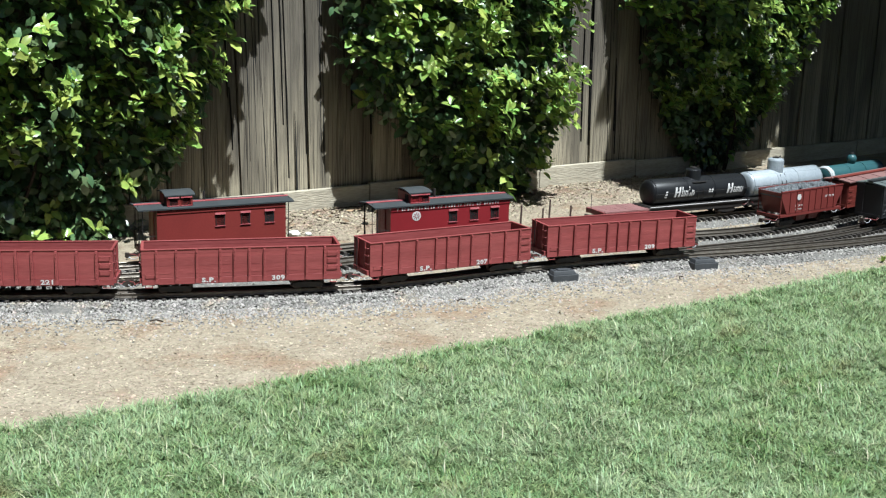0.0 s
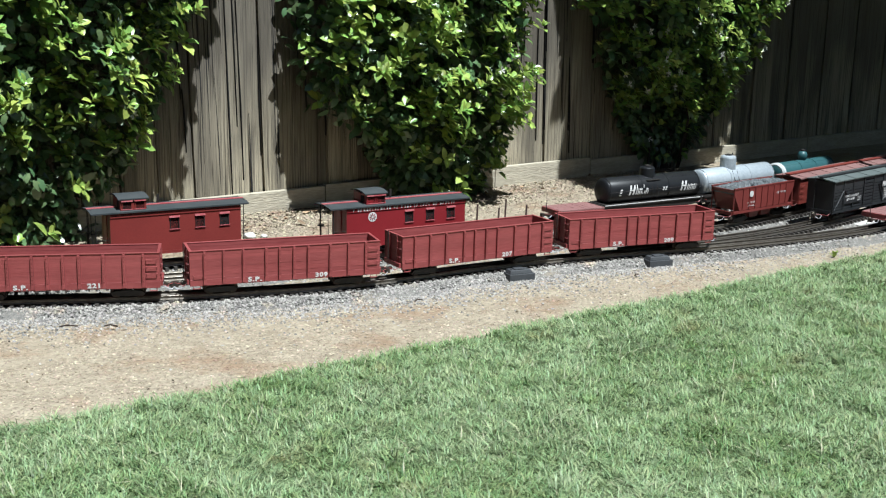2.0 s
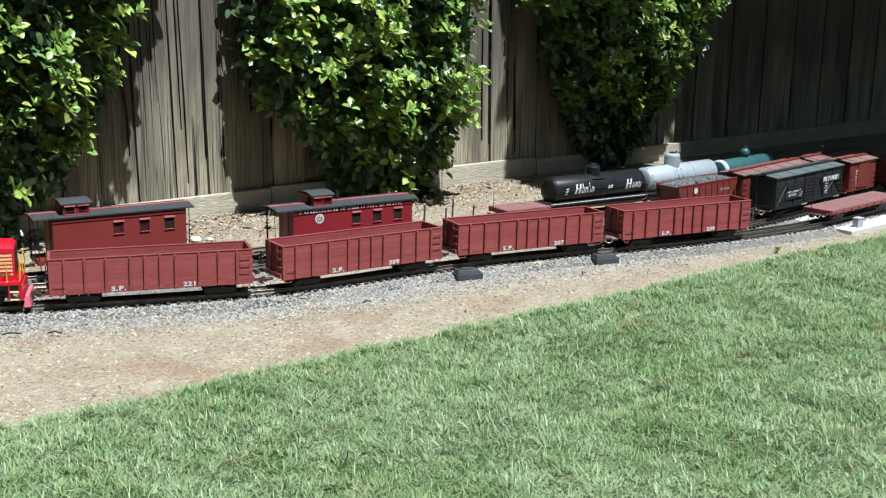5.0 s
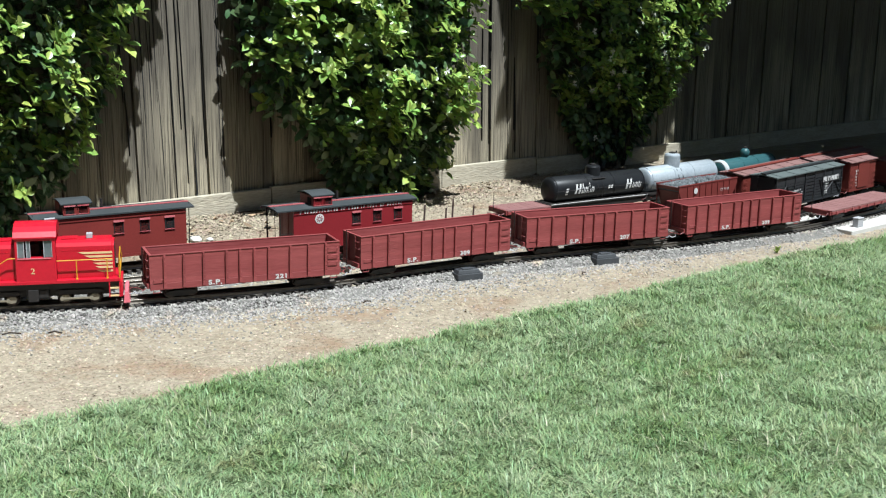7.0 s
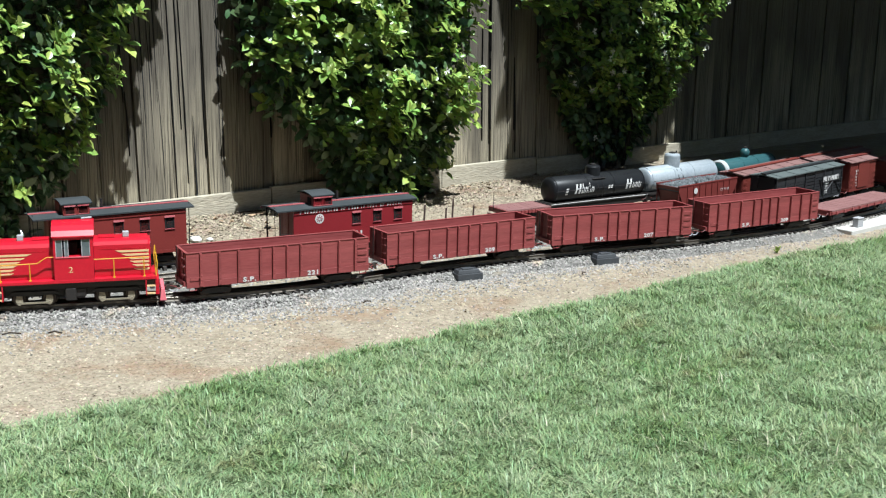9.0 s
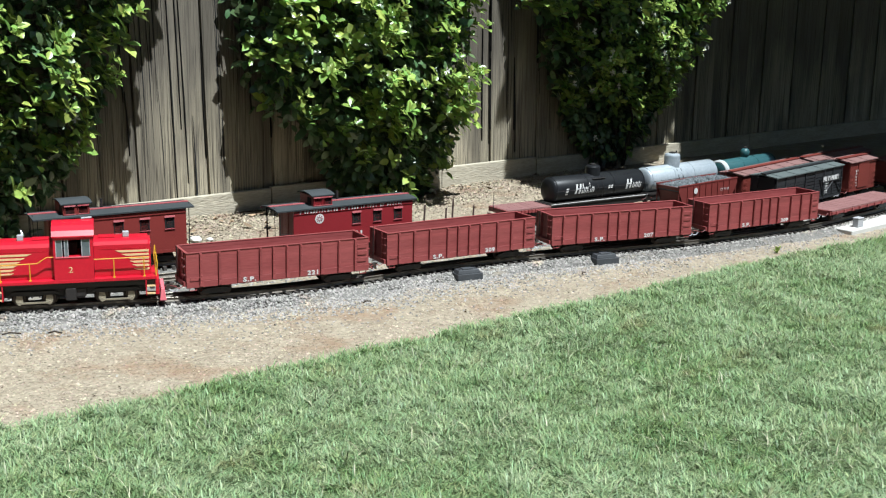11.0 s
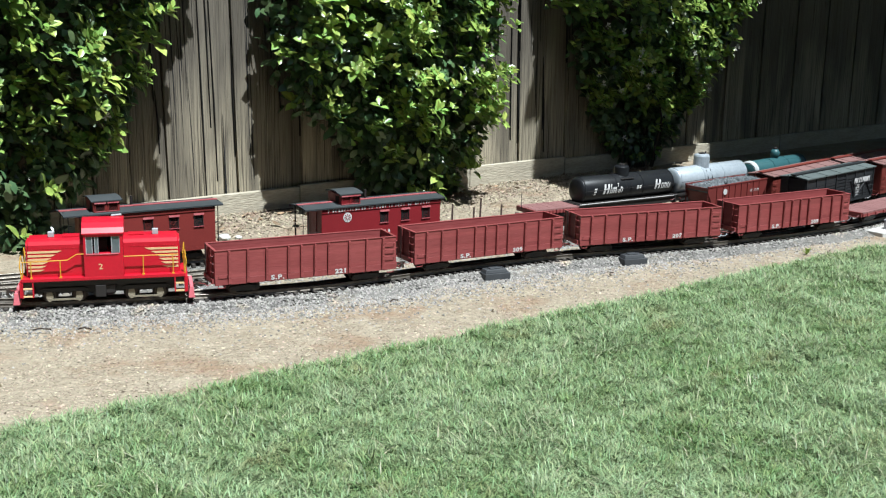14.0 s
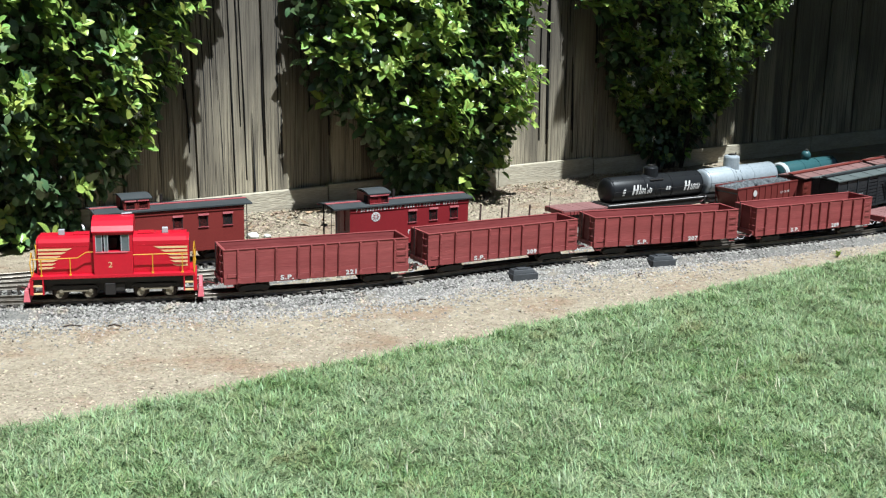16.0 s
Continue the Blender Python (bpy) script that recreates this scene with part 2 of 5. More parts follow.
def bx(bm, x0, x1, y0, y1, z0, z1, top=(0, 0), bevel=0.0):
    """A box; top draws its upper face in by dx, dy; bevel rounds its edges."""
    dx, dy = top
    v = [bm.verts.new(p) for p in ((x0, y0, z0), (x1, y0, z0), (x1, y1, z0), (x0, y1, z0),
                                   (x0 + dx, y0 + dy, z1), (x1 - dx, y0 + dy, z1), (x1 - dx, y1 - dy, z1), (x0 + dx, y1 - dy, z1))]
    fs = [bm.faces.new([v[i] for i in q]) for q in ((3, 2, 1, 0), (4, 5, 6, 7), (0, 1, 5, 4), (1, 2, 6, 5), (2, 3, 7, 6), (3, 0, 4, 7))]
    if bevel:
        es = list({e for f in fs for e in f.edges})
        bmesh.ops.bevel(bm, geom=es, offset=bevel, segments=2, affect="EDGES", profile=0.5)
    return bm


def box(*a, **k):
    return bx(bmesh.new(), *a, **k)


def rod(bm, a, b, r, n=6):
    """A round bar from a to b."""
    a, b = Vector(a), Vector(b)
    q = (b - a).to_track_quat("Z", "Y")
    rings = [[bm.verts.new(p + q @ Vector((r * math.cos(2 * math.pi * i / n), r * math.sin(2 * math.pi * i / n), 0))) for i in range(n)] for p in (a, b)]
    for i in range(n):
        bm.faces.new((rings[0][i], rings[0][(i + 1) % n], rings[1][(i + 1) % n], rings[1][i]))
    bm.faces.new(rings[0][::-1]), bm.faces.new(rings[1])
    return bm


def bar(path, r, n=6):
    bm = bmesh.new()
    for a, b in zip(path, path[1:]):
        rod(bm, a, b, r, n)
    return bm


def lathe(profile, n=28, axis="z"):
    """A turned body from (radius, height) pairs."""
    bm = bmesh.new()
    rings = []
    for r, h in profile:
        ring = []
        for i in range(n):
            c, s = r * math.cos(2 * math.pi * i / n), r * math.sin(2 * math.pi * i / n)
            ring.append(bm.verts.new({"z": (c, s, h), "x": (h, c, s), "y": (c, h, s)}[axis]))
        rings.append(ring)
    for a, b in zip(rings, rings[1:]):
        for i in range(n):
            bm.faces.new((a[i], a[(i + 1) % n], b[(i + 1) % n], b[i]))
    bm.faces.new(rings[0][::-1]), bm.faces.new(rings[-1])
    bmesh.ops.recalc_face_normals(bm, faces=bm.faces)
    return bm


def extrude(outline, y0, y1):
    """A solid from an outline in x, z drawn out along y."""
    bm = bmesh.new()
    a = [bm.verts.new((x, y0, z)) for x, z in outline]
    b = [bm.verts.new((x, y1, z)) for x, z in outline]
    bm.faces.new(a), bm.faces.new(b[::-1])
    for i in range(len(a)):
        j = (i + 1) % len(a)
        bm.faces.new((a[j], a[i], b[i], b[j]))
    bmesh.ops.recalc_face_normals(bm, faces=bm.faces)
    return bm


def extrude_x(outline, x0, x1):
    """A solid from an outline in y, z drawn out along x."""
    bm = extrude(outline, x0, x1)
    for v in bm.verts:
        v.co = Vector((v.co.y, v.co.x, v.co.z))
    bmesh.ops.recalc_face_normals(bm, faces=bm.faces)
    return bm


def lettering(name, words, size, mat, parent, x, y, z, wide=1.0, bold=0.0):
    """Words on a side that faces -y, with their middle at x, z."""
    cu = bpy.data.curves.new(name, "FONT")
    cu.body, cu.size, cu.align_x, cu.align_y, cu.extrude, cu.offset = words, size, "CENTER", "CENTER", 0.0003, bold
    cu.resolution_u, cu.space_character = 3, 1.15
    tmp = new(name, cu)
    me = bpy.data.meshes.new_from_object(tmp.evaluated_get(bpy.context.evaluated_depsgraph_get()))
    bpy.data.objects.remove(tmp)
    me.materials.append(mat)
    ob = new(name, me)
    ob.parent, ob.matrix_basis = parent, pose(x, y, z, 90) @ Matrix.Diagonal((wide, 1, 1, 1))
    return ob


def thing(name, m, label, category, group="", kind=""):
    ob = new(name)
    ob.empty_display_size = 0.05
    ob.matrix_basis = m
    return tagged(ob, label, category, group, kind)


# ---- the line of the main track ----
NEAR = ((-3.2, 2.75), (-2.4, 2.68), (-1.9, 2.70), (-1.5, 2.755), (-1.21, 2.82), (-0.94, 2.883), (-0.68, 2.965), (-0.43, 3.066), (-0.24, 3.182), (-0.05, 3.315),
        (0.14, 3.433), (0.33, 3.535), (0.5, 3.61), (0.65, 3.678), (0.76, 3.728), (1.03, 3.877), (1.166, 3.962), (1.35, 4.095), (1.7, 4.42), (2.2, 4.92), (3.0, 5.75))
HALF = 0.053
RAIL_Z = 0.029


def smooth_line(points, m=16):
    P = np.array(points, float)
    P = np.vstack([2 * P[0] - P[1], P, 2 * P[-1] - P[-2]])
    out = []
    for i in range(1, len(P) - 2):
        a, b, c, d = P[i - 1:i + 3]
        for k in range(m):
            s = k / m
            out.append(0.5 * (2 * b + (c - a) * s + (2 * a - 5 * b + 4 * c - d) * s * s + (3 * b - a - 3 * c + d) * s ** 3))
    return np.array(out + [P[-2]])


class Line:
    """A track's centre line, by its length."""

    def __init__(self, points, shift=0.0):
        p = smooth_line(points)
        g = np.gradient(p, axis=0)
        g /= np.linalg.norm(g, axis=1)[:, None]
        self.p = p + shift * np.c_[-g[:, 1], g[:, 0]]
        self.s = np.r_[0, np.cumsum(np.linalg.norm(np.diff(self.p, axis=0), axis=1))]

    def at(self, s):
        return np.array([np.interp(s, self.s, self.p[:, 0]), np.interp(s, self.s, self.p[:, 1])])

    def nearest(self, x, y):
        return self.s[np.argmin(np.hypot(self.p[:, 0] - x, self.p[:, 1] - y))]

    def car(self, s, base=0.3):
        a, b = self.at(s - base / 2), self.at(s + base / 2)
        d = b - a
        return pose((a[0] + b[0]) / 2, (a[1] + b[1]) / 2, RAIL_Z, 0, 0, math.degrees(math.atan2(d[1], d[0])))


MAIN = Line(NEAR, HALF)
SIDING = Line(((-2.6, 2.62), (-1.9, 2.86), (-1.4, 3.06), (-0.84, 3.385), (-0.084, 3.874), (0.67, 4.36), (1.04, 4.65), (1.45, 5.04), (2.1, 5.7)))
BACK = Line(((-1.9, 2.80), (-1.2, 3.04), (-0.8, 3.20), (-0.48, 3.425), (-0.13, 3.652), (0.3, 3.87), (0.6, 4.0), (0.795, 4.125), (1.03, 4.335), (1.43, 4.75), (1.9, 5.22), (2.5, 5.82)))
MIDDLE = Line(((0.1, 3.47), (0.5, 3.72), (0.85, 3.95), (1.14, 4.195), (1.49, 4.545), (1.75, 4.80), (2.4, 5.4)))


# ---- ground ----
EDGE = ((-9.0, -3.2), (-4.0, 0.2), (-2.0, 1.35), (-1.4, 1.72), (-0.98, 2.0), (-0.83, 2.11), (-0.65, 2.23), (-0.46, 2.40), (-0.23, 2.58), (0.03, 2.79), (0.17, 2.92), (0.32, 3.02),
        (0.55, 3.21), (0.89, 3.51), (1.22, 3.77), (1.52, 3.98), (2.5, 4.7), (4.0, 5.8), (9.0, 9.6))
EX, EY = [p[0] for p in EDGE], [p[1] for p in EDGE]
rng = np.random.default_rng(7)


def edge_y(x):
    return np.interp(x, EX, EY)


GX, GY = np.linspace(-4, 6, 60), np.linspace(-1, 9, 60)
GZ = np.array([[-0.006 + 0.005 * noise.noise((x * 3, y * 3, 0)) for x in GX] for y in GY])


def ground_z(x, y):
    """Height of the dirt at arrays of x, y."""
    i, j = np.clip((x + 4) / (10 / 59), 0, 58.999), np.clip((y + 1) / (10 / 59), 0, 58.999)
    i0, j0 = i.astype(int), j.astype(int)
    u, v = i - i0, j - j0
    return (GZ[j0, i0] * (1 - u) + GZ[j0, i0 + 1] * u) * (1 - v) + (GZ[j0 + 1, i0] * (1 - u) + GZ[j0 + 1, i0 + 1] * u) * v


def ground_sheet():
    xs, ys = np.r_[-400, -60, GX, 60, 400], np.r_[-400, -60, GY, 60, 400]
    Z = np.full((len(ys), len(xs)), -0.006)
    Z[2:-2, 2:-2] = GZ
    co = [(x, y, Z[j, i]) for j, y in enumerate(ys) for i, x in enumerate(xs)]
    w = len(xs)
    quads = [(j * w + i, j * w + i + 1, (j + 1) * w + i + 1, (j + 1) * w + i) for j in range(len(ys) - 1) for i in range(w - 1)]
    return tagged(big_mesh("ground", np.array(co), np.array(quads), M["dirt"]), "dry tan dirt strewn with wood chips", "ground", kind="structure")


def lawn_sheet():
    xs = np.linspace(-9, 9, 270)
    co, quads = [], []
    for x in xs:
        e = float(edge_y(x)) - 0.01 + 0.012 * noise.noise((x * 9, 0, 0))
        for k, y in enumerate((-9.0, e - 0.5, e - 0.05, e)):
            co.append((x, y, (0.008, 0.008, 0.006, -0.012)[k]))
    for i in range(len(xs) - 1):
        for k in range(3):
            a = i * 4 + k
            quads.append((a, a + 4, a + 5, a + 1))
    return tagged(big_mesh("lawn", np.array(co), np.array(quads), M["soil"]), "dark soil under the mown lawn", "lawn", kind="structure")


def blades(name, n, mat, lo, hi, width, label, lie=0.5, far=False, patchy=False):
    """Grass blades on the lawn in small tufts, bent and leaning all ways."""
    x, y = rng.uniform(-1.35, 2.0, n * 5), rng.uniform(1.45, 4.4, n * 5)
    ok = (np.abs(x + 0.02) < 0.47 * y + 0.12)
    if far:
        x, y = rng.uniform(-8.5, 8.5, n * 4), rng.uniform(-2.95, 8.5, n * 4)
        ok = ~((np.abs(x + 0.02) < 0.47 * y + 0.12) & (y > 1.45) & (x > -1.35) & (x < 2.0))
    ok &= y < edge_y(x) + 0.02
    x, y = x[ok], y[ok]
    ragged = np.array([0.014 * noise.noise((v * 9, 0, 0)) + 0.012 * noise.noise((v * 31, 5, 0)) for v in x])
    tuft = np.array([noise.noise((u * 34, v * 34, 8)) for u, v in zip(x, y)])
    broad = np.array([noise.noise((u * 5, v * 5, 3)) for u, v in zip(x, y)])
    ok = (y < edge_y(x) + ragged + rng.normal(0, 0.007, len(x))) & (rng.random(len(x)) < np.clip(0.8 + 1.3 * tuft, 0.18, 1))
    if patchy:
        ok &= rng.random(len(x)) < np.clip(0.3 + 1.6 * broad, 0.06, 1)
    x, y, tuft, broad = x[ok][:n], y[ok][:n], tuft[ok][:n], broad[ok][:n]
    n = len(x)
    a = rng.uniform(0, 2 * np.pi, n)
    a = np.where(rng.random(n) < 0.72, a, 2.2 + 5 * broad + rng.normal(0, 0.7, n))
    mid = np.array([noise.noise((u * 13, v * 13, 6)) for u, v in zip(x, y)])
    L = rng.uniform(lo, hi, n) * (1 + 0.3 * broad + 0.6 * tuft + 0.5 * mid)
    lean = np.clip(rng.normal(lie, 0.28, n), 0.5, 1.5)
    w = width * rng.uniform(0.7, 1.35, n)
    d, s = np.c_[np.cos(a), np.sin(a)], np.c_[-np.sin(a), np.cos(a)]
    base = np.c_[x, y, rng.uniform(0.0, 0.012, n)]
    co = np.zeros((n, 5, 3))
    for k, (f, up, ww) in enumerate(((0, 0, 1), (0, 0, -1), (0.4, 0.62, -0.9), (0.4, 0.62, 0.9), (1.0, 1.0, 0))):
        co[:, k, :2] = base[:, :2] + d * (L * np.sin(lean) * f)[:, None] + s * (w * ww / 2)[:, None]
        co[:, k, 2] = base[:, 2] + L * np.cos(lean) * up * (1.0 if k < 4 else 0.92)
    i0 = np.arange(n)[:, None] * 5
    tris = np.vstack([i0 + [0, 1, 2], i0 + [0, 2, 3], i0 + [3, 2, 4]])
    return tagged(big_mesh(name, co.reshape(-1, 3), tris, mat), label, "grass", kind="stuff")


def pebbles(name, xy, z, lo, hi, mat, flat, label, category):
    """Small broken stones or chips, each an uneven four-sided lump bedded in what it lies on."""
    n = len(xy)
    r = rng.uniform(lo, hi, n)
    base = np.array([(1, 0, -0.3), (0, 1, -0.3), (-1, 0, -0.3), (0, -1, -0.3), (0.15, 0.1, 1)], float)
    co = base[None] * r[:, None, None] * rng.uniform(0.6, 1.35, (n, 5, 1))
    co[:, :, 0] *= rng.uniform(0.8, 1.6, (n, 1))
    co[:, :, 2] *= flat
    a = rng.uniform(0, 2 * np.pi, n)
    t = rng.normal(0, 0.4, n)
    c, s = np.cos(t)[:, None], np.sin(t)[:, None]
    co[:, :, 0], co[:, :, 2] = co[:, :, 0] * c - co[:, :, 2] * s, co[:, :, 0] * s + co[:, :, 2] * c
    c, s = np.cos(a)[:, None], np.sin(a)[:, None]
    co[:, :, 0], co[:, :, 1] = co[:, :, 0] * c - co[:, :, 1] * s, co[:, :, 0] * s + co[:, :, 1] * c
    co += np.c_[xy[:, :2], (xy[:, 2] if xy.shape[1] > 2 else z) + r * flat * 0.3][:, None, :]
    f = np.array([(0, 1, 4), (1, 2, 4), (2, 3, 4), (3, 0, 4)])
    tris = (np.arange(n)[:, None, None] * 5 + f[None]).reshape(-1, 3)
    return tagged(big_mesh(name, co.reshape(-1, 3), tris, mat), label, category, kind="stuff")


def ballast_bed(line, s0, s1, half, z):
    ss = np.arange(s0, s1, 0.03)
    co, quads = [], []
    for s in ss:
        p, q = line.at(s), line.at(s + 0.01)
        d = (q - p) / max(1e-6, np.hypot(*(q - p)))
        nrm = np.array([-d[1], d[0]])
        for k, (o, h) in enumerate(((-half, -0.009), (-half * 0.62, z), (half * 0.62, z), (half, -0.009))):
            w = 1 + 0.18 * noise.noise((p[0] * 7, p[1] * 7, k))
            c = p + nrm * o * w
            co.append((c[0], c[1], h + 0.002 * noise.noise((c[0] * 40, c[1] * 40, 1))))
    for i in range(len(ss) - 1):
        for k in range(3):
            a = i * 4 + k
            quads.append((a, a + 4, a + 5, a + 1))
    return tagged(big_mesh("ballast", np.array(co), np.array(quads), M["ballast"]), "bed of small grey crushed stone under the track", "ballast", kind="structure")


ground_sheet(), lawn_sheet()
TRACKS = ((MAIN, 0.3, 5.6, 0.0), (SIDING, 0.2, 5.0, 0.0002), (BACK, 0.3, 4.9, 0.0004), (MIDDLE, 0.2, 2.2, 0.0006))
for line, s0, s1, dz in TRACKS:
    ballast_bed(line, s0, s1, 0.088 if line is MAIN else 0.085, (0.0105 if line is MAIN else 0.006) + dz)


def scatter_along(line, s0, s1, n, spread, shift=0.0):
    s, o = rng.uniform(s0, s1, n), rng.normal(shift, spread, n)
    keep = (np.abs(o) > 0.046) | (rng.random(n) < (0.5 if line is MAIN else 0.8))
    s, o = s[keep], o[keep]
    p, q = np.array([line.at(v) for v in s]), np.array([line.at(v + 0.01) for v in s])
    d = (q - p) / np.linalg.norm(q - p, axis=1)[:, None]
    z = np.interp(np.abs(o), (0.054, 0.088), (0.0115 if line is MAIN else 0.007, -0.009))
    c = p + np.c_[-d[:, 1], d[:, 0]] * o[:, None]
    # the bed thins out towards the sidings
    thin = (line is not MAIN) | (np.abs(o) < 0.055) | (rng.random(len(o)) < np.clip(1.05 - 0.95 * c[:, 0], 0.22, 1))
    c, o, z = c[thin], o[thin], z[thin]
    return np.c_[c, np.maximum(ground_z(c[:, 0], c[:, 1]), z)]


pebbles("gravel", np.vstack([scatter_along(MAIN, 0.8, 5.2, 30000, 0.042, -0.066), scatter_along(MAIN, 0.8, 4.6, 12000, 0.07, -0.11), scatter_along(MAIN, 0.8, 4.6, 1500, 0.15, -0.2), scatter_along(MAIN, 0.8, 4.6, 5000, 0.06, 0.08), scatter_along(SIDING, 0.6, 4.2, 9000, 0.06),
                             scatter_along(BACK, 0.5, 4.2, 9000, 0.06), scatter_along(MIDDLE, 0.2, 2.0, 6000, 0.06)]), 0.004, 0.0018, 0.0046, M["stone"], 0.75,
        "loose grey crushed stone beside the rails", "gravel")


def flakes(name, n, label):
    """Thin chips and crumbs lying on the dirt."""
    x, y = rng.uniform(-2.0, 2.4, n * 2), rng.uniform(1.6, 6.6, n * 2)
    ok = (y > edge_y(x) - 0.02) & (np.abs(x) < 0.47 * y + 0.2)
    x, y = x[ok][:n], y[ok][:n]
    m = len(x)
    a, b = rng.uniform(0.001, 0.0036, m), rng.uniform(0.0005, 0.0015, m)
    big = rng.random(m) < 0.03
    a[big], b[big] = a[big] * 2.2, b[big] * 1.6
    w, tx, ty = rng.uniform(0, 2 * np.pi, m), rng.normal(0, 0.07, m), rng.normal(0, 0.13, m)
    gz = ground_z(x, y) + 0.0007
    co = np.zeros((m, 4, 3))
    for k, (p, q) in enumerate(((-1, -0.7), (0.9, -1), (1, 0.8), (-0.8, 1))):
        u, v = p * a, q * b
        co[:, k, 0], co[:, k, 1] = x + u * np.cos(w) - v * np.sin(w), y + u * np.sin(w) + v * np.cos(w)
        co[:, k, 2] = gz + u * tx + v * ty
    return tagged(big_mesh(name, co.reshape(-1, 3), np.arange(m * 4).reshape(-1, 4), M["chips"]), label, "mulch", kind="stuff")


flakes("wood_chip_mulch", 190000, "tan wood chips and crumbs of earth on the dirt")
blades("grass", 470000, M["grass"], 0.014, 0.03, 0.0019, "dense mown green lawn grass", 1.17)
blades("grass", 110000, M["grass"], 0.03, 0.055, 0.0075, "mown green lawn grass round the camera", 1.2, True)
blades("dry_grass", 11000, M["straw"], 0.02, 0.05, 0.0018, "straw-coloured dry blades in the lawn", 1.25, False, True)


def bark():
    """Coarse chips heaped between the fence and the sidings."""
    n = 26000
    u, v = rng.uniform(-0.6, 2.2, n), np.abs(rng.normal(0, 0.24, n)) + 0.03
    p = np.array((-0.89, 4.18)) + u[:, None] * np.array((0.772, 0.636)) + v[:, None] * np.array((0.636, -0.772))
    z = ground_z(p[:, 0], p[:, 1]) + 0.014 * np.exp(-v / 0.12) * rng.random(n) + rng.uniform(0, 0.003, n)
    return pebbles("bark_mulch", np.c_[p, z], 0.0, 0.0018, 0.0055, M["chips"], 0.22, "coarse tan bark chips heaped along the fence", "mulch")


def clods(n):
    """Lumps of dry earth and broken bark on the strip between track and lawn."""
    x = rng.uniform(-1.7, 2.2, n)
    y = edge_y(x) + rng.uniform(0.0, 0.75, n)
    k = np.array([noise.noise((u * 6, v * 6, 2)) for u, v in zip(x, y)])
    ok = (rng.random(n) < 0.55 + 0.8 * k) & (np.array([np.min(np.hypot(MAIN.p[:, 0] - u, MAIN.p[:, 1] - v)) for u, v in zip(x, y)]) > 0.09)
    x, y = x[ok], y[ok]
    return pebbles("earth_clods", np.c_[x, y, ground_z(x, y)], 0.0, 0.0012, 0.0042, M["chips"], 0.45, "crumbs of dry tan earth and bark", "mulch")


bark(), clods(30000)


def litter():
    """Fallen leaves by the fence, dark twigs on the gravel, and a shadow gap drawn as two twigs."""
    r = random.Random(12)
    first = None
    for _ in range(70):
        u = r.uniform(-0.2, 1.75)
        p = Vector((-0.89, 4.18, 0)) + Vector((0.772, 0.636, 0)) * u + Vector((0.636, -0.772, 0)) * r.uniform(0.04, 0.3)
        m = pose(p.x, p.y, 0.006, r.uniform(-25, 25), r.uniform(-25, 25), r.uniform(0, 360)) @ Matrix.Scale(r.uniform(0.6, 1.2), 4)
        if first is None:
            bm = bmesh.new()
            vs = [bm.verts.new(c) for c in ((-0.016, 0, 0.002), (-0.004, 0.008, 0), (0.008, 0.006, 0.002), (0.018, 0, 0.006), (0.008, -0.006, 0.003), (-0.004, -0.008, 0.001))]
            for q in ((0, 1, 5), (1, 2, 4, 5), (2, 3, 4)):
                bm.faces.new([vs[i] for i in q])
            ob = first = part("fallen_leaf", bm, M["dry_leaf"])
        else:
            ob = new("fallen_leaf", first.data)
        ob.matrix_basis = m
        tagged(ob, "dry tan leaf fallen on the mulch", "leaf", "fallen leaves by the fence")
    # the first two lie along the kickboard as its dark shadow gap
    for x, y, a, n in ((-0.713, 4.245, 39, 0.07), (-0.6, 4.335, 36, 0.05), (-1.03, 2.72, 8, 0.022), (-0.93, 2.735, -6, 0.017), (-0.2, 3.06, 30, 0.012), (0.42, 3.42, 50, 0.01)):
        bm = bar([(-n, 0, 0.002), (-n * 0.2, 0.004, 0.005), (n, 0.001, 0.003)], 0.002, 6)
        ob = tagged(part("twig", bm, M["twig"]), "short dark twig lying on the ground, or shadow gap drawn as one", "twig", "twigs on the gravel")
        ob.matrix_basis = pose(x, y, 0.002, 0, 0, a)


litter()


def stone(x, y, size):
    """A rounded pale stone, half sunk in the mulch."""
    bm = bmesh.new()
    bmesh.ops.create_icosphere(bm, subdivisions=2, radius=size)
    for v in bm.verts:
        v.co *= 1 + 0.25 * noise.noise(v.co * 60)
        v.co.z *= 0.55
    ob = part("stone", bm, M["concrete"])
    ob.matrix_basis = pose(x, y, size * 0.2, 0, 0, 30)
    return tagged(ob, "pale rounded stone lying on the mulch", "stone")


def weed(x, y):
    """A small yellow-green weed in the gravel."""
    t = thing("weed", pose(x, y, -0.004), "small yellow-green weed growing in the gravel", "weed")
    g = random.Random(6)
    for _ in range(11):
        a, n, h = g.uniform(0, 6.28), g.uniform(0.01, 0.018), g.uniform(0.008, 0.026)
        c, q = math.cos(a), math.sin(a)
        bm = bmesh.new()
        vs = [bm.verts.new(p) for p in ((0, 0, 0), (c * n * 0.6 - q * 0.005, q * n * 0.6 + c * 0.005, h * 0.8), (c * n, q * n, h), (c * n * 0.6 + q * 0.005, q * n * 0.6 - c * 0.005, h * 0.8))]
        bm.faces.new(vs)
        part("leaf", bm, M["leaf"], t)
    return t


stone(-0.808, 3.781, 0.022), stone(-0.765, 3.795, 0.012), weed(1.088, 3.769)

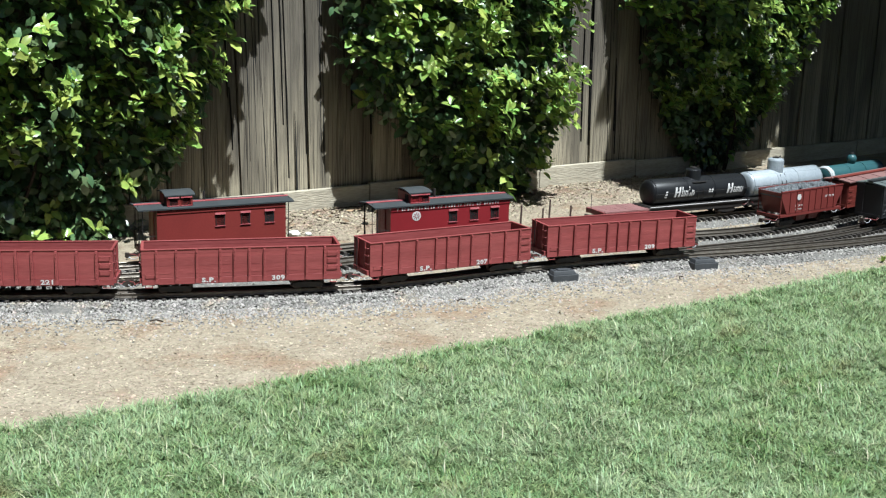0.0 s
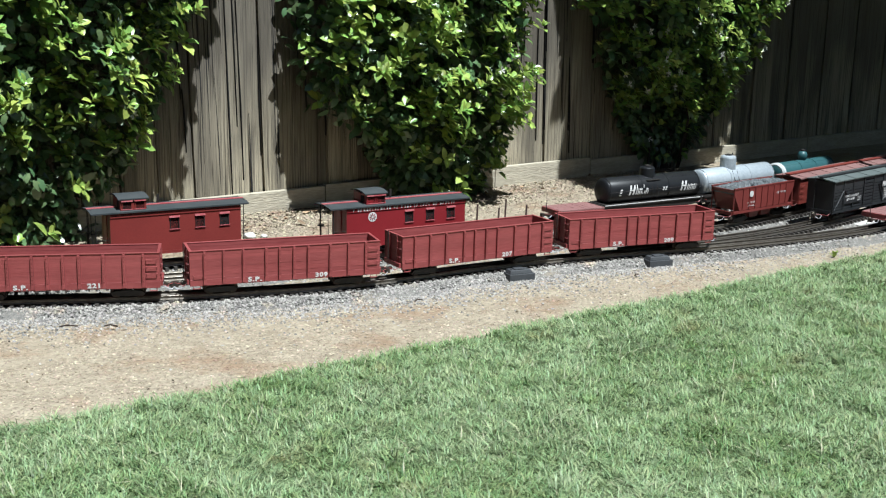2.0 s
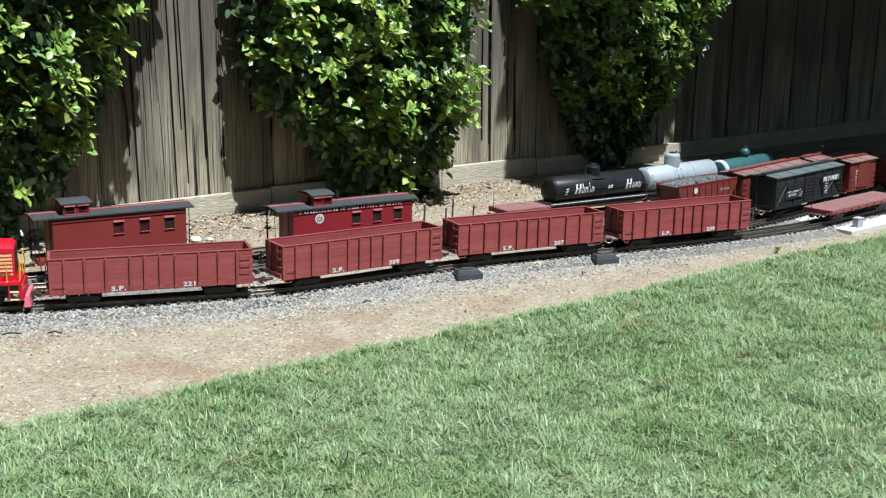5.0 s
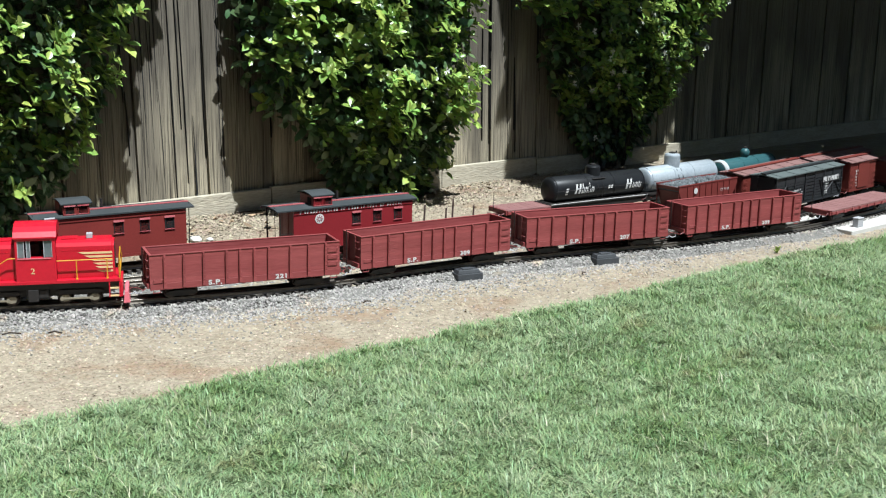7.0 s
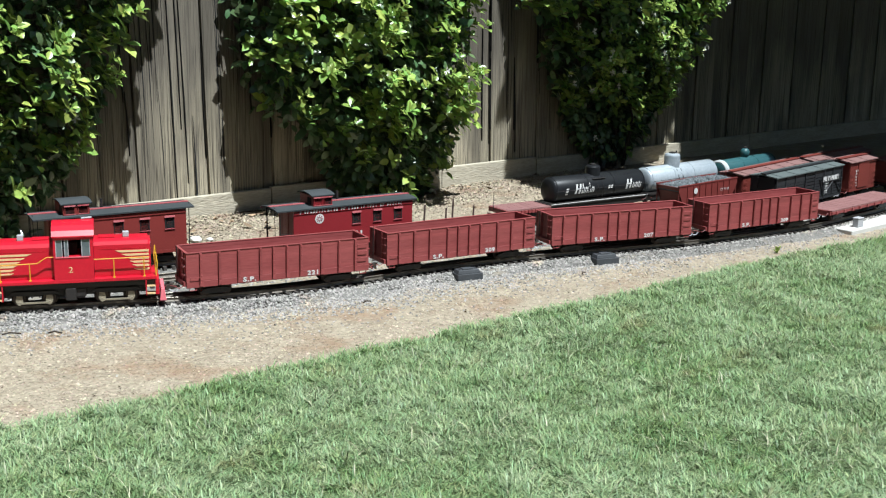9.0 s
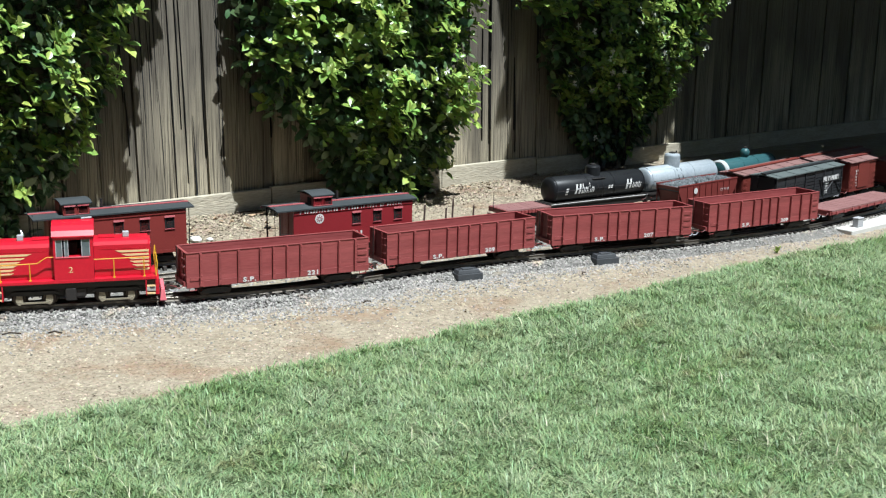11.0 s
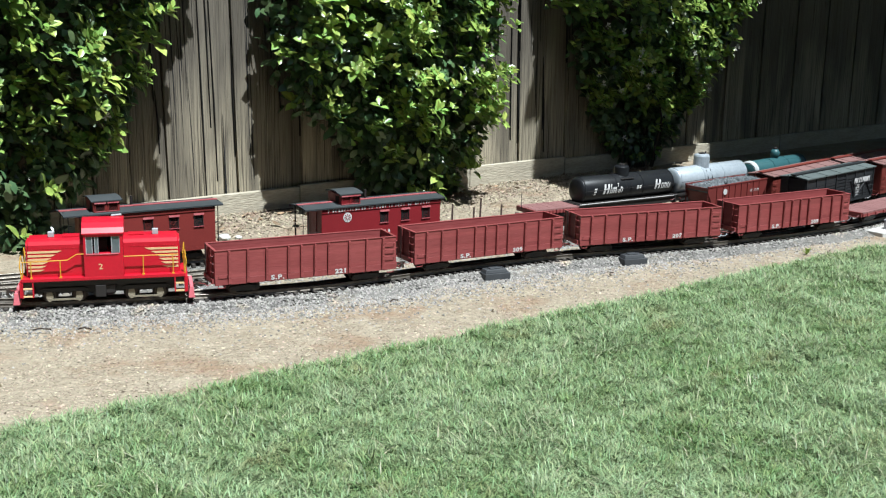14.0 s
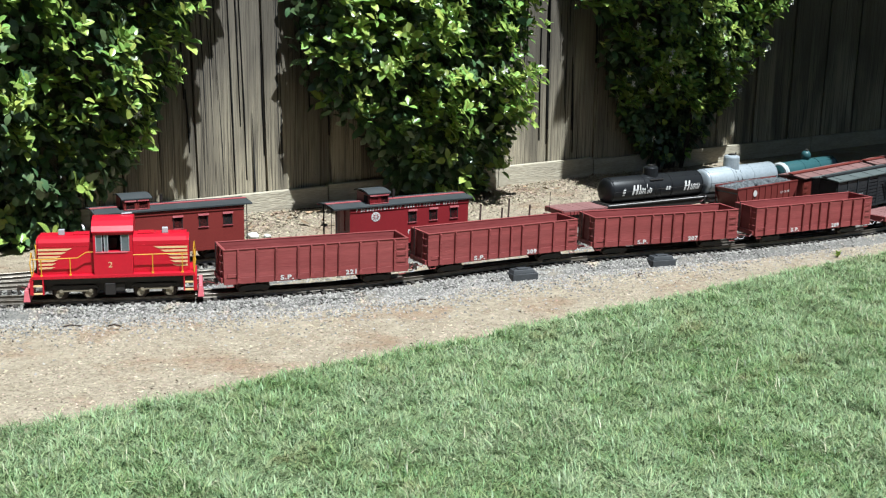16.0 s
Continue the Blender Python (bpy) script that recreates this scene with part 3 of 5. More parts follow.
# ---- tracks ----
def track(name, line, s0, s1, label):
    t = thing(name, pose(0, 0, 0), label, "track", "garden railway tracks", "structure")
    tie = None
    pieces = 0
    for s in np.arange(s0, s1, 0.026):
        p, q = line.at(s - 0.005), line.at(s + 0.005)
        m = pose(p[0], p[1], 0.0, 0, 0, math.degrees(math.atan2(q[1] - p[1], q[0] - p[0])))
        if tie is None:
            tie = part("tie", box(-0.0055, 0.0055, -0.046, 0.046, 0.002, 0.0175, top=(0.0008, 0.001)), M["tie"], t)
            tie.matrix_basis = m
        elif pieces < 290:
            same("tie", tie, m, t)
        pieces += 1
    for side in (-0.0235, 0.0235):
        co, quads = [], []
        ss = np.arange(s0, s1, 0.02)
        prof = [(o, h + 0.007) for o, h in ((-0.0036, 0.0105), (0.0036, 0.0105), (0.0036, 0.0118), (0.0009, 0.0135), (0.0009, 0.0185), (0.0021, 0.0195), (0.0021, 0.022),
                                            (-0.0021, 0.022), (-0.0021, 0.0195), (-0.0009, 0.0185), (-0.0009, 0.0135), (-0.0036, 0.0118))]
        k = len(prof)
        for s in ss:
            p, q = line.at(s - 0.01), line.at(s + 0.01)
            c, d = (p + q) / 2, (q - p) / np.hypot(*(q - p))
            for o, h in prof:
                co.append((c[0] - d[1] * (side + o), c[1] + d[0] * (side + o), h))
        for i in range(len(ss) - 1):
            for j in range(k):
                a, b = i * k + j, i * k + (j + 1) % k
                quads.append((a, b, b + k, a + k))
        big_mesh("rail", np.array(co), np.array(quads), M["rail"], t)
    return t


track("main_track", MAIN, 0.3, 5.6, "garden railway track with worn steel rails on dark ties")
track("siding_track", SIDING, 0.2, 4.9, "siding track with steel rails on dark ties")
track("siding_track", BACK, 0.3, 4.8, "siding track with steel rails on dark ties")
track("siding_track", MIDDLE, 0.35, 2.2, "siding track branching from the main track")


# ---- fence ----
FENCE_YAW = math.degrees(math.atan2(0.636, 0.772))
FENCE = pose(-0.89, 4.18, 0, 0, 0, FENCE_YAW)  # x along the fence, -y towards the lawn


def fence():
    f = thing("fence", FENCE, "weathered grey-brown wooden board fence, sun-bleached near the ground", "fence", "", "structure")
    u, i = -5.065, 0
    r = random.Random(4)
    while u < 9.0:
        w = 0.135 if abs(u) < 1.9 else 0.135 + r.uniform(-0.004, 0.004)
        back = 0.006 * (i % 2) + r.uniform(0, 0.003)
        bm = bmesh.new()
        n = 8
        prev = None
        for k in range(n + 1):
            z = 0.02 + 1.78 * k / n
            tilt = -0.03 * z * min(1.0, max(0.0, 2.2 - u))  # the older boards lean
            a, b = u + tilt + 0.0018 + r.uniform(0, 0.0016), u + tilt + w - 0.0018 - r.uniform(0, 0.0016)
            ring = [bm.verts.new(c) for c in ((a, back, z), (b, back + r.uniform(-0.001, 0.001), z), (b, back + 0.018, z), (a, back + 0.018, z))]
            if prev:
                for j in range(4):
                    bm.faces.new((prev[j], prev[(j + 1) % 4], ring[(j + 1) % 4], ring[j]))
            else:
                bm.faces.new(ring[::-1])
            prev = ring
        bm.faces.new(prev)
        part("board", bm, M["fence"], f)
        u += w
        i += 1
    for z in (0.35, 1.5):
        part("rail", box(-5.1, 9.1, 0.028, 0.066, z, z + 0.085), M["fence"], f)
    part("backing_board", box(-5.1, 9.1, 0.07, 0.08, 0, 1.8), M["fence"], f)
    for a, b in ((-5.1, -0.42), (-0.417, 0.30), (0.303, 1.12), (1.123, 1.66), (1.664, 3.2), (3.204, 6.2), (6.203, 9.0)):
        bm = box(a, b, -0.024, -0.002, -0.03, 0.076 + 0.005 * math.sin(a * 7), bevel=0.002)
        part("kickboard", bm, M["kick"], f, "pale weathered kickboard along the ground")
    # a long split down one board
    sp = extrude([(0.006, 0.02), (0.014, 0.02), (0.0, 0.36), (-0.001, 0.36)], -0.0012, 0.001)
    part("split", sp, M["dark"], f, "dark split in the board")
    for k in range(64):
        a = 0.125 if k == 0 else -0.15 if k == 1 else r.uniform(-0.3, 2.0)
        z0, n = (0.08, 0.9) if k == 0 else (r.uniform(0.05, 0.6), r.uniform(0.15, 0.85))
        w, t = r.uniform(0.0007, 0.0026), r.uniform(-0.006, 0.006)
        t -= 0.03 * n
        bm = extrude([(a, z0), (a + w - 0.012 * n, z0 + n * 0.4), (a + t, z0 + n), (a - w * 0.6 - 0.015 * n, z0 + n * 0.5)], -0.0008, 0.012)
        part("crack", bm, M["dark"], f)
    return f


fence()


# ---- climbing shrubs ----
def leaf_mesh(name, pts, d, up, L, mat, parent, plain=False):
    """Broad pointed leaves folded along the rib: stalk end, direction, upper side and length of each."""
    n = len(pts)
    s = np.cross(up, d)
    shape = ((0, 0, 0), (0.22, 0.2, 0.06), (0.5, 0.29, 0.08), (0.78, 0.19, 0.03), (1, 0, -0.1), (0.78, -0.19, 0.03), (0.5, -0.29, 0.08), (0.22, -0.2, 0.06), (0.35, 0, 0.0), (0.7, 0, -0.02))
    tris = np.array([(0, 1, 8), (1, 2, 8), (2, 9, 8), (2, 3, 9), (3, 4, 9), (4, 5, 9), (5, 6, 9), (6, 8, 9), (6, 7, 8), (7, 0, 8)])
    if plain:
        shape = ((0, 0, 0), (0.3, 0.25, 0.07), (0.7, 0.22, 0.05), (1, 0, -0.08), (0.7, -0.22, 0.05), (0.3, -0.25, 0.07))
        tris = np.array([(0, 1, 5), (1, 2, 4), (1, 4, 5), (2, 3, 4)])
    m = len(shape)
    co = np.zeros((n, m, 3))
    for k, (a, b, c) in enumerate(shape):
        co[:, k] = pts + (d * a + s * b + up * c) * L[:, None]
    return big_mesh(name, co.reshape(-1, 3), (np.arange(n)[:, None, None] * m + tris[None]).reshape(-1, 3), mat, parent)


def unit(v):
    return v / np.linalg.norm(v, axis=1)[:, None]


def leaf_cloud(name, pts, nrm, lo, hi, mat, parent):
    """Single leaves, one at each point, facing roughly along its normal."""
    n = len(pts)
    up = unit(nrm + rng.normal(0, 0.55, (n, 3)))
    d = np.cross(up, rng.normal(0, 1, (n, 3)))
    d[:, 2] -= 0.3
    d = unit(d - up * np.sum(d * up, axis=1)[:, None])
    return leaf_mesh(name, pts, d, up, rng.uniform(lo, hi, n), mat, parent, True)


def rosettes(name, pts, nrm, lo, hi, mat, parent):
    """Shoot tips: each a whorl of five to seven leaves round its axis."""
    n, per = len(pts), 7
    axis = unit(nrm + rng.normal(0, 0.45, (n, 3)))
    side = unit(np.cross(axis, rng.normal(0, 1, (n, 3))))
    other = np.cross(axis, side)
    size = rng.uniform(lo, hi, n)
    P, D, U, S = [], [], [], []
    for k in range(per):
        a = 2.4 * k + rng.normal(0, 0.25, n)
        out = side * np.cos(a)[:, None] + other * np.sin(a)[:, None]
        th = 1.45 - 0.13 * k + rng.normal(0, 0.16, n)
        d = unit(axis * np.cos(th)[:, None] + out * np.sin(th)[:, None])
        up = unit(axis * np.sin(th)[:, None] - out * np.cos(th)[:, None])
        keep = (k < 5) | (rng.random(n) < 0.6)
        base = pts - axis * (0.014 - 0.004 * k) + rng.normal(0, 0.003, (n, 3))
        P.append(base[keep]), D.append(d[keep]), U.append(up[keep]), S.append((size * (1 - 0.08 * k) * rng.uniform(0.8, 1.15, n))[keep])
    return leaf_mesh(name, np.vstack(P), np.vstack(D), np.vstack(U), np.concatenate(S), mat, parent)


def climber(outline, depth, count, label, seed, flowers, square=8, low=0.05, shoots=0.18):
    """A climbing shrub on the fence: outline of left and right edges by height, in the fence's own space."""
    t = thing("climbing_shrub", FENCE, label, "shrub", "climbing shrubs on the fence")
    zs = [o[0] for o in outline]
    le, ri, th = [[o[k] for o in outline] for k in (1, 2, 3)]
    pts, nrm, gap = [], [], []
    g = np.random.default_rng(seed)
    while len(pts) < count:
        z = g.uniform(zs[0], zs[-1])
        a, b, d = np.interp(z, zs, le), np.interp(z, zs, ri), np.interp(z, zs, th) * depth
        u = g.uniform(a - 0.03, b + 0.03)
        k = (u - a) / (b - a) * 2 - 1
        lump = noise.noise((u * 7, z * 7, seed)) + 0.5 * noise.noise((u * 17, z * 17, seed))
        if abs(k) > 0.97 + 0.25 * lump:
            continue
        full = d * (max(0.0, 1 - abs(k) ** square)) ** 0.55 * (1 + 0.6 * lump)
        y = -full * (1 - abs(g.normal(0, 0.3)))
        if y > -0.012:
            continue
        pts.append((u, y, z))
        nrm.append((0.5 * k + 0.5 * lump, -1, 0.9))
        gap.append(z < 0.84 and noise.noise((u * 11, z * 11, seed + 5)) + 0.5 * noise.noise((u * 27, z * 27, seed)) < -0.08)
    nr = np.array(nrm)
    nr /= np.linalg.norm(nr, axis=1)[:, None]
    # young shoots at the surface, behind them old leaves coloured darker for inner shade
    pts, gap = np.array(pts), np.array(gap)
    # gaps and the low part get few bright shoots, to stand for shade
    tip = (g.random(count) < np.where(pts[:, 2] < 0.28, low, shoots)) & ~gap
    lean = nr[tip] + np.array((0.3, -0.15, 0.5))
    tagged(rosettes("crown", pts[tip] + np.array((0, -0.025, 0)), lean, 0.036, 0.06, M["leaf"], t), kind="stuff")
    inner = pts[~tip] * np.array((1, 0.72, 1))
    tagged(leaf_cloud("shaded_old_foliage", inner, nr[~tip], 0.034, 0.058, M["shaded_old_leaf"], t), "dark glossy older leaves, inner shade put into their colour", kind="stuff")
    bm = bmesh.new()
    mid = (le[0] + ri[0]) / 2
    for _ in range(12):
        p = Vector((mid + g.normal(0, 0.05), -0.05, -0.01))
        for k in range(7):
            z = p.z + (zs[-1]) / 7
            q = Vector((p.x + g.normal(0, 0.06) + (np.interp(z, zs, le) + np.interp(z, zs, ri)) / 2 * 0.1 - p.x * 0.1, -abs(g.normal(0.07, 0.04)) - 0.02, z))
            rod(bm, p, q, 0.0055 - 0.0006 * k, 5)
            p = q
    part("stem", bm, M["twig"], t, "thin woody stems")
    if flowers:
        fb = bmesh.new()
        for _ in range(flowers):
            c = Vector(pts[g.choice(np.flatnonzero(tip))]) + Vector((0, -0.06, 0.02))
            for q in range(5):
                a = q * 1.2566 + g.uniform(0, 1)
                e, f = Vector((math.cos(a), -0.25, math.sin(a))) * 0.017, Vector((math.cos(a + 0.5), -0.35, math.sin(a + 0.5))) * 0.012
                vs = [fb.verts.new(c), fb.verts.new(c + f), fb.verts.new(c + e), fb.verts.new(c + e * 0.7 - f * 0.3 + Vector((0, -0.002, 0)))]
                fb.faces.new(vs)
        part("blossom", fb, M["petal"], t, "small white star-shaped blossoms")
    return t


climber(((0.01, -1.5, -0.6, 0.5), (0.12, -1.5, -0.57, 0.5), (0.25, -1.5, -0.46, 0.6), (0.38, -1.5, -0.39, 0.75), (0.55, -1.6, -0.33, 0.9), (0.72, -1.6, -0.27, 0.95), (0.86, -1.6, -0.22, 1.05), (1.0, -1.6, -0.16, 1.05),
         (1.25, -1.6, -0.09, 1.0), (1.75, -1.6, -0.07, 0.9)), 0.36, 10000, "climbing shrub with glossy bright green leaves and white blossoms", 3, 30, 8, 0.006)
climber(((0.0, 0.64, 1.04, 0.4), (0.1, 0.52, 1.06, 0.55), (0.25, 0.38, 1.08, 0.78), (0.38, 0.25, 1.1, 0.95), (0.55, 0.13, 1.12, 1.08), (0.78, 0.1, 1.15, 1.08), (0.95, 0.13, 1.16, 1.0), (1.3, 0.14, 1.14, 0.8), (1.75, 0.14, 1.12, 0.62)), 0.36,
        10000, "wide climbing shrub with glossy bright green leaves", 11, 14)
climber(((0.05, 2.0, 2.25, 0.2), (0.2, 1.85, 2.4, 0.4), (0.42, 1.7, 2.5, 0.8), (0.72, 1.5, 2.68, 1.3), (1.0, 1.42, 2.75, 0.65), (1.75, 1.42, 2.75, 0.5)), 0.32, 7000,
        "climbing shrub half in shade with white blossoms", 23, 130, 3, 0.02, 0.3)


# ---- an unseen tree, added to shade the far end of the fence ----
FU, FN = FENCE.to_3x3() @ Vector((1, 0, 0)), FENCE.to_3x3() @ Vector((0, -1, 0))


def tree():
    t = thing("unseen_shade_tree", pose(4.3, 5.3, 0), "broad leafy tree out of view, added to shade the far end of the fence", "tree")
    bm = bmesh.new()
    p, r = Vector((0, 0, -0.02)), 0.11
    for k in range(5):
        q = Vector((-0.12 * k, 0.03 * k, 0.55 * (k + 1)))
        rod(bm, p, q, r, 9)
        p, r = q, r * 0.86
    part("trunk", bm, M["twig"], t)
    bm = bmesh.new()
    g = np.random.default_rng(5)
    for k in range(16):
        a = g.uniform(0, 6.28)
        e = Vector((-0.9 + 2.0 * math.cos(a), 0.2 + 1.6 * math.sin(a), g.uniform(2.5, 3.2)))
        s = Vector((-0.4, 0.1, 2.1))
        mid = (s + e) / 2 + Vector((0, 0, 0.2))
        rod(bm, s, mid, 0.04, 6), rod(bm, mid, e, 0.022, 6)
    part("limb", bm, M["twig"], t)
    # the crown spreads far to the right to block sky light as well
    pts = []
    while len(pts) < 64000:
        x, y, z = g.uniform(-3.7, 3.0), g.uniform(-5.0, 2.6), g.uniform(2.3, 3.1)
        # the crown's rim towards the lawn
        if (y + 5.3) < max(0.3, 4.2 - 1.25 * max(0.0, x + 4.3 - 2.3)) + 0.1 * noise.noise((x * 3, 2, z)):
            continue
        # a hole left in the crown lets sun reach the last shrub's upper part
        w = Vector((x + 4.3, y + 5.3, z))
        k = ((w - Vector((-0.89, 4.18, 0))).dot(FN) - 0.36) / SUN_WAY.dot(FN)
        h = w - SUN_WAY * k
        if 1.88 < (h - Vector((-0.89, 4.18, 0))).dot(FU) < 2.7 and 0.38 < h.z < 1.1:
            continue
        f = w - SUN_WAY * ((w - Vector((-0.89, 4.18, 0))).dot(FN) / SUN_WAY.dot(FN))
        if (f - Vector((-0.89, 4.18, 0))).dot(FU) < 1.53 + 0.06 * noise.noise((f.z * 6, z, 0)):
            continue
        if noise.noise((x * 2.6, y * 2.6, z * 2.6)) < -0.58:
            continue
        pts.append((x, y, z))
    nr = np.tile((0.0, 0.0, 1.0), (len(pts), 1))
    tagged(leaf_cloud("crown", np.array(pts), nr, 0.1, 0.19, M["leaf"], t), kind="stuff")
    return t


tree()
# wall added behind the camera, out of view, to block sky light
tagged(part("unseen_wall", box(-12, 12, -3.3, -3.0, -0.05, 5.4), M["stucco"]), "plain unseen wall added behind the lawn to cut sky light", "wall", kind="structure")


# ---- running gear ----
ROLLERS = []  # wheelsets that turn: object, local place, radius, the thing whose way they roll


def truck(parent, x, owner=None, mat="black"):
    t = part("truck", extrude([(-0.043, 0.012), (-0.036, 0.019), (-0.012, 0.021), (0.012, 0.021), (0.036, 0.019), (0.043, 0.012), (0.03, 0.009), (0.012, 0.006), (-0.012, 0.006), (-0.03, 0.009)], -0.037, -0.032), M[mat], parent)
    t.matrix_basis = pose(x, 0, 0)
    part("side_frame", extrude([(-0.043, 0.012), (-0.036, 0.019), (0.036, 0.019), (0.043, 0.012), (0.03, 0.009), (0.012, 0.006), (-0.012, 0.006), (-0.03, 0.009)], 0.032, 0.037), M[mat], t)
    part("bolster", box(-0.01, 0.01, -0.0318, 0.0318, 0.012, 0.027), M[mat], t)
    for dx in (-0.029, 0.029):
        bm = lathe([(0.004, -0.03), (0.0135, -0.03), (0.0145, -0.026), (0.0145, -0.0225), (0.0165, -0.021), (0.0165, -0.019), (0.003, -0.018), (0.003, 0.018),
                    (0.0165, 0.019), (0.0165, 0.021), (0.0145, 0.0225), (0.0145, 0.026), (0.0135, 0.03), (0.004, 0.03)], 16, "y")
        for k in range(3):
            a = k * 2.094
            rod(bm, (0.004 * math.cos(a), -0.0305, 0.004 * math.sin(a)), (0.011 * math.cos(a), -0.0305, 0.011 * math.sin(a)), 0.0012, 4)
        w = part("wheelset", bm, M["wheel"], t)
        w.matrix_basis = pose(dx, 0, 0.0145)
        if owner:
            ROLLERS.append((w, (dx, 0, 0.0145), 0.0145, owner))
    return t


def coupler(parent, x, side):
    bm = box(min(0, side * 0.032), max(0, side * 0.032), -0.004, 0.004, 0.022, 0.029)
    bx(bm, side * 0.032 - 0.006, side * 0.032 + 0.006, -0.008, 0.007, 0.019, 0.032, top=(0.001, 0.001))
    c = part("coupler", bm, M["wheel"], parent)
    c.matrix_basis = pose(x, 0, 0)
    part("cut_lever", bar([(side * 0.002, -0.045, 0.036), (side * 0.012, -0.044, 0.03), (side * 0.014, -0.02, 0.03), (side * 0.03, -0.003, 0.031)], 0.0009, 4), M["gon"], c)
    part("air_hose", bar([(side * 0.004, 0.016, 0.03), (side * 0.014, 0.017, 0.024), (side * 0.024, 0.016, 0.012), (side * 0.034, 0.012, 0.01)], 0.0016, 5), M["rod"], c, "pale dusty air hose")
    part("chain", bar([(side * 0.002, -0.016, 0.026), (side * 0.012, -0.017, 0.017), (side * 0.022, -0.014, 0.016), (side * 0.03, -0.008, 0.022)], 0.0011, 4), M["grey"], c)
    return c


def bars(parent, x0, x1, y, z, h, mat, seed, gap=0.35, name="lettering"):
    """Writing that cannot be read, as a row of small bars."""
    r = random.Random(seed)
    bm = bmesh.new()
    x = x0
    while x < x1:
        w = h * r.uniform(0.45, 0.8)
        if x + w > x1:
            break
        bx(bm, x, x + w * 0.42, y - 0.0005, y, z - h / 2, z + h / 2)
        if r.random() < 0.7:
            bx(bm, x + w * 0.42, x + w, y - 0.0005, y, z + h * r.choice((0.2, -0.1, -0.45)), z + h * 0.5)
        x += w + h * gap * (1 if r.random() < 0.8 else 2.5)
    return part(name, bm, mat, parent)


# ---- gondola ----
GL, GB, GT = 0.255, 0.0295, 0.122  # half length, sill's underside, rim
RIBS = (0.074, 0.171, 0.272, 0.389, 0.46, 0.535, 0.611, 0.728, 0.827, 0.921)


def gondola(number, label):
    g = thing("gondola_car", pose(0, 0, 0), label, "gondola car", "gondola cars of the moving train")
    part("floor", box(-GL + 0.004, GL - 0.004, -0.047, 0.047, 0.04, 0.046), M["gon_in"], g)
    for side in (-1, 1):
        r = random.Random(number + side)
        for k in range(7):
            z0 = 0.047 + 0.0106 * k
            o = r.uniform(-0.0002, 0.0002)
            part("side_plank", box(-GL, GL, *sorted((side * (0.0475 + o), side * (0.0518 + o))), z0, z0 + 0.01059, top=(0, 0.00012)), M["gon"], g)
        a, b = sorted((side * 0.0468, side * 0.0535))
        part("top_rail", box(-GL - 0.001, GL + 0.001, a, b, 0.1212, GT + 0.0015, bevel=0.0005), M["gon"], g)
        a, b = sorted((side * 0.045, side * 0.0525))
        part("sill", box(-GL, GL, a, b, GB, 0.0465, bevel=0.0006), M["gon"], g)
        for i, k in enumerate(RIBS):
            x = -GL + 2 * GL * k
            bm = box(x - 0.0035, x + 0.0035, *sorted((side * 0.0519, side * 0.0592)), 0.04, 0.1205, top=(0.0006, 0))
            for q in range(7):
                z = 0.0515 + 0.0106 * q
                bx(bm, x - 0.0012, x + 0.0012, *sorted((side * 0.0592, side * 0.0604)), z - 0.0012, z + 0.0012)
            bx(bm, x - 0.0048, x + 0.0048, *sorted((side * 0.0519, side * 0.0602)), 0.034, 0.0445, top=(0.001, 0))
            part("rib", bm, M["gon"], g)
        for z in (0.107, 0.088, 0.069):
            x0 = side * -0.222 - 0.0 if side > 0 else 0.222
            xs = (x0, x0 + 0.026) if side < 0 else (x0 - 0.026, x0)
            part("grab_iron", bar([(xs[0], side * 0.052, z), (xs[0], side * 0.0575, z - 0.001), (xs[1], side * 0.0575, z - 0.001), (xs[1], side * 0.052, z)], 0.0009, 5), M["gon"], g)
        part("grab_iron", bar([(-0.245, side * 0.052, 0.058), (-0.245, side * 0.057, 0.0575), (-0.222, side * 0.057, 0.0575), (-0.222, side * 0.052, 0.058)], 0.0009, 5), M["gon"], g)
        for x in (-0.238, 0.238):
            part("step", bar([(x - 0.009, side * 0.05, 0.034), (x - 0.009, side * 0.05, 0.022), (x + 0.009, side * 0.05, 0.022), (x + 0.009, side * 0.05, 0.034)], 0.0011, 5), M["gon"], g)
    for end in (-1, 1):
        a, b = sorted((end * (GL - 0.0052), end * (GL - 0.0006)))
        for k in range(7):
            z0 = 0.047 + 0.0106 * k
            part("end_plank", box(a, b, -0.0473, 0.0473, z0, z0 + 0.01058, top=(0.0004, 0)), M["gon"], g)
        part("end_rail", box(*sorted((end * (GL - 0.006), end * (GL + 0.001))), -0.0466, 0.0466, 0.1213, GT + 0.0012), M["gon"], g)
        part("end_sill", box(*sorted((end * (GL - 0.006), end * (GL + 0.006))), -0.0448, 0.0448, 0.033, 0.0462, bevel=0.0006), M["gon"], g)
        for y in (-0.022, 0.022):
            part("end_post", box(*sorted((end * (GL - 0.0005), end * (GL + 0.003))), y - 0.0035, y + 0.0035, 0.047, 0.12), M["gon"], g)
        for z in (0.065, 0.088, 0.108):
            part("grab_iron", bar([(end * GL, -0.046, z), (end * (GL + 0.006), -0.046, z), (end * (GL + 0.006), -0.028, z), (end * GL, -0.028, z)], 0.0009, 5), M["gon"], g)
        truck(g, end * 0.172, g)
        coupler(g, end * (GL + 0.006), end)
    part("brake_staff", bar([(-GL - 0.006, 0.02, 0.035), (-GL - 0.006, 0.02, 0.13)], 0.0012, 6), M["black"], g)
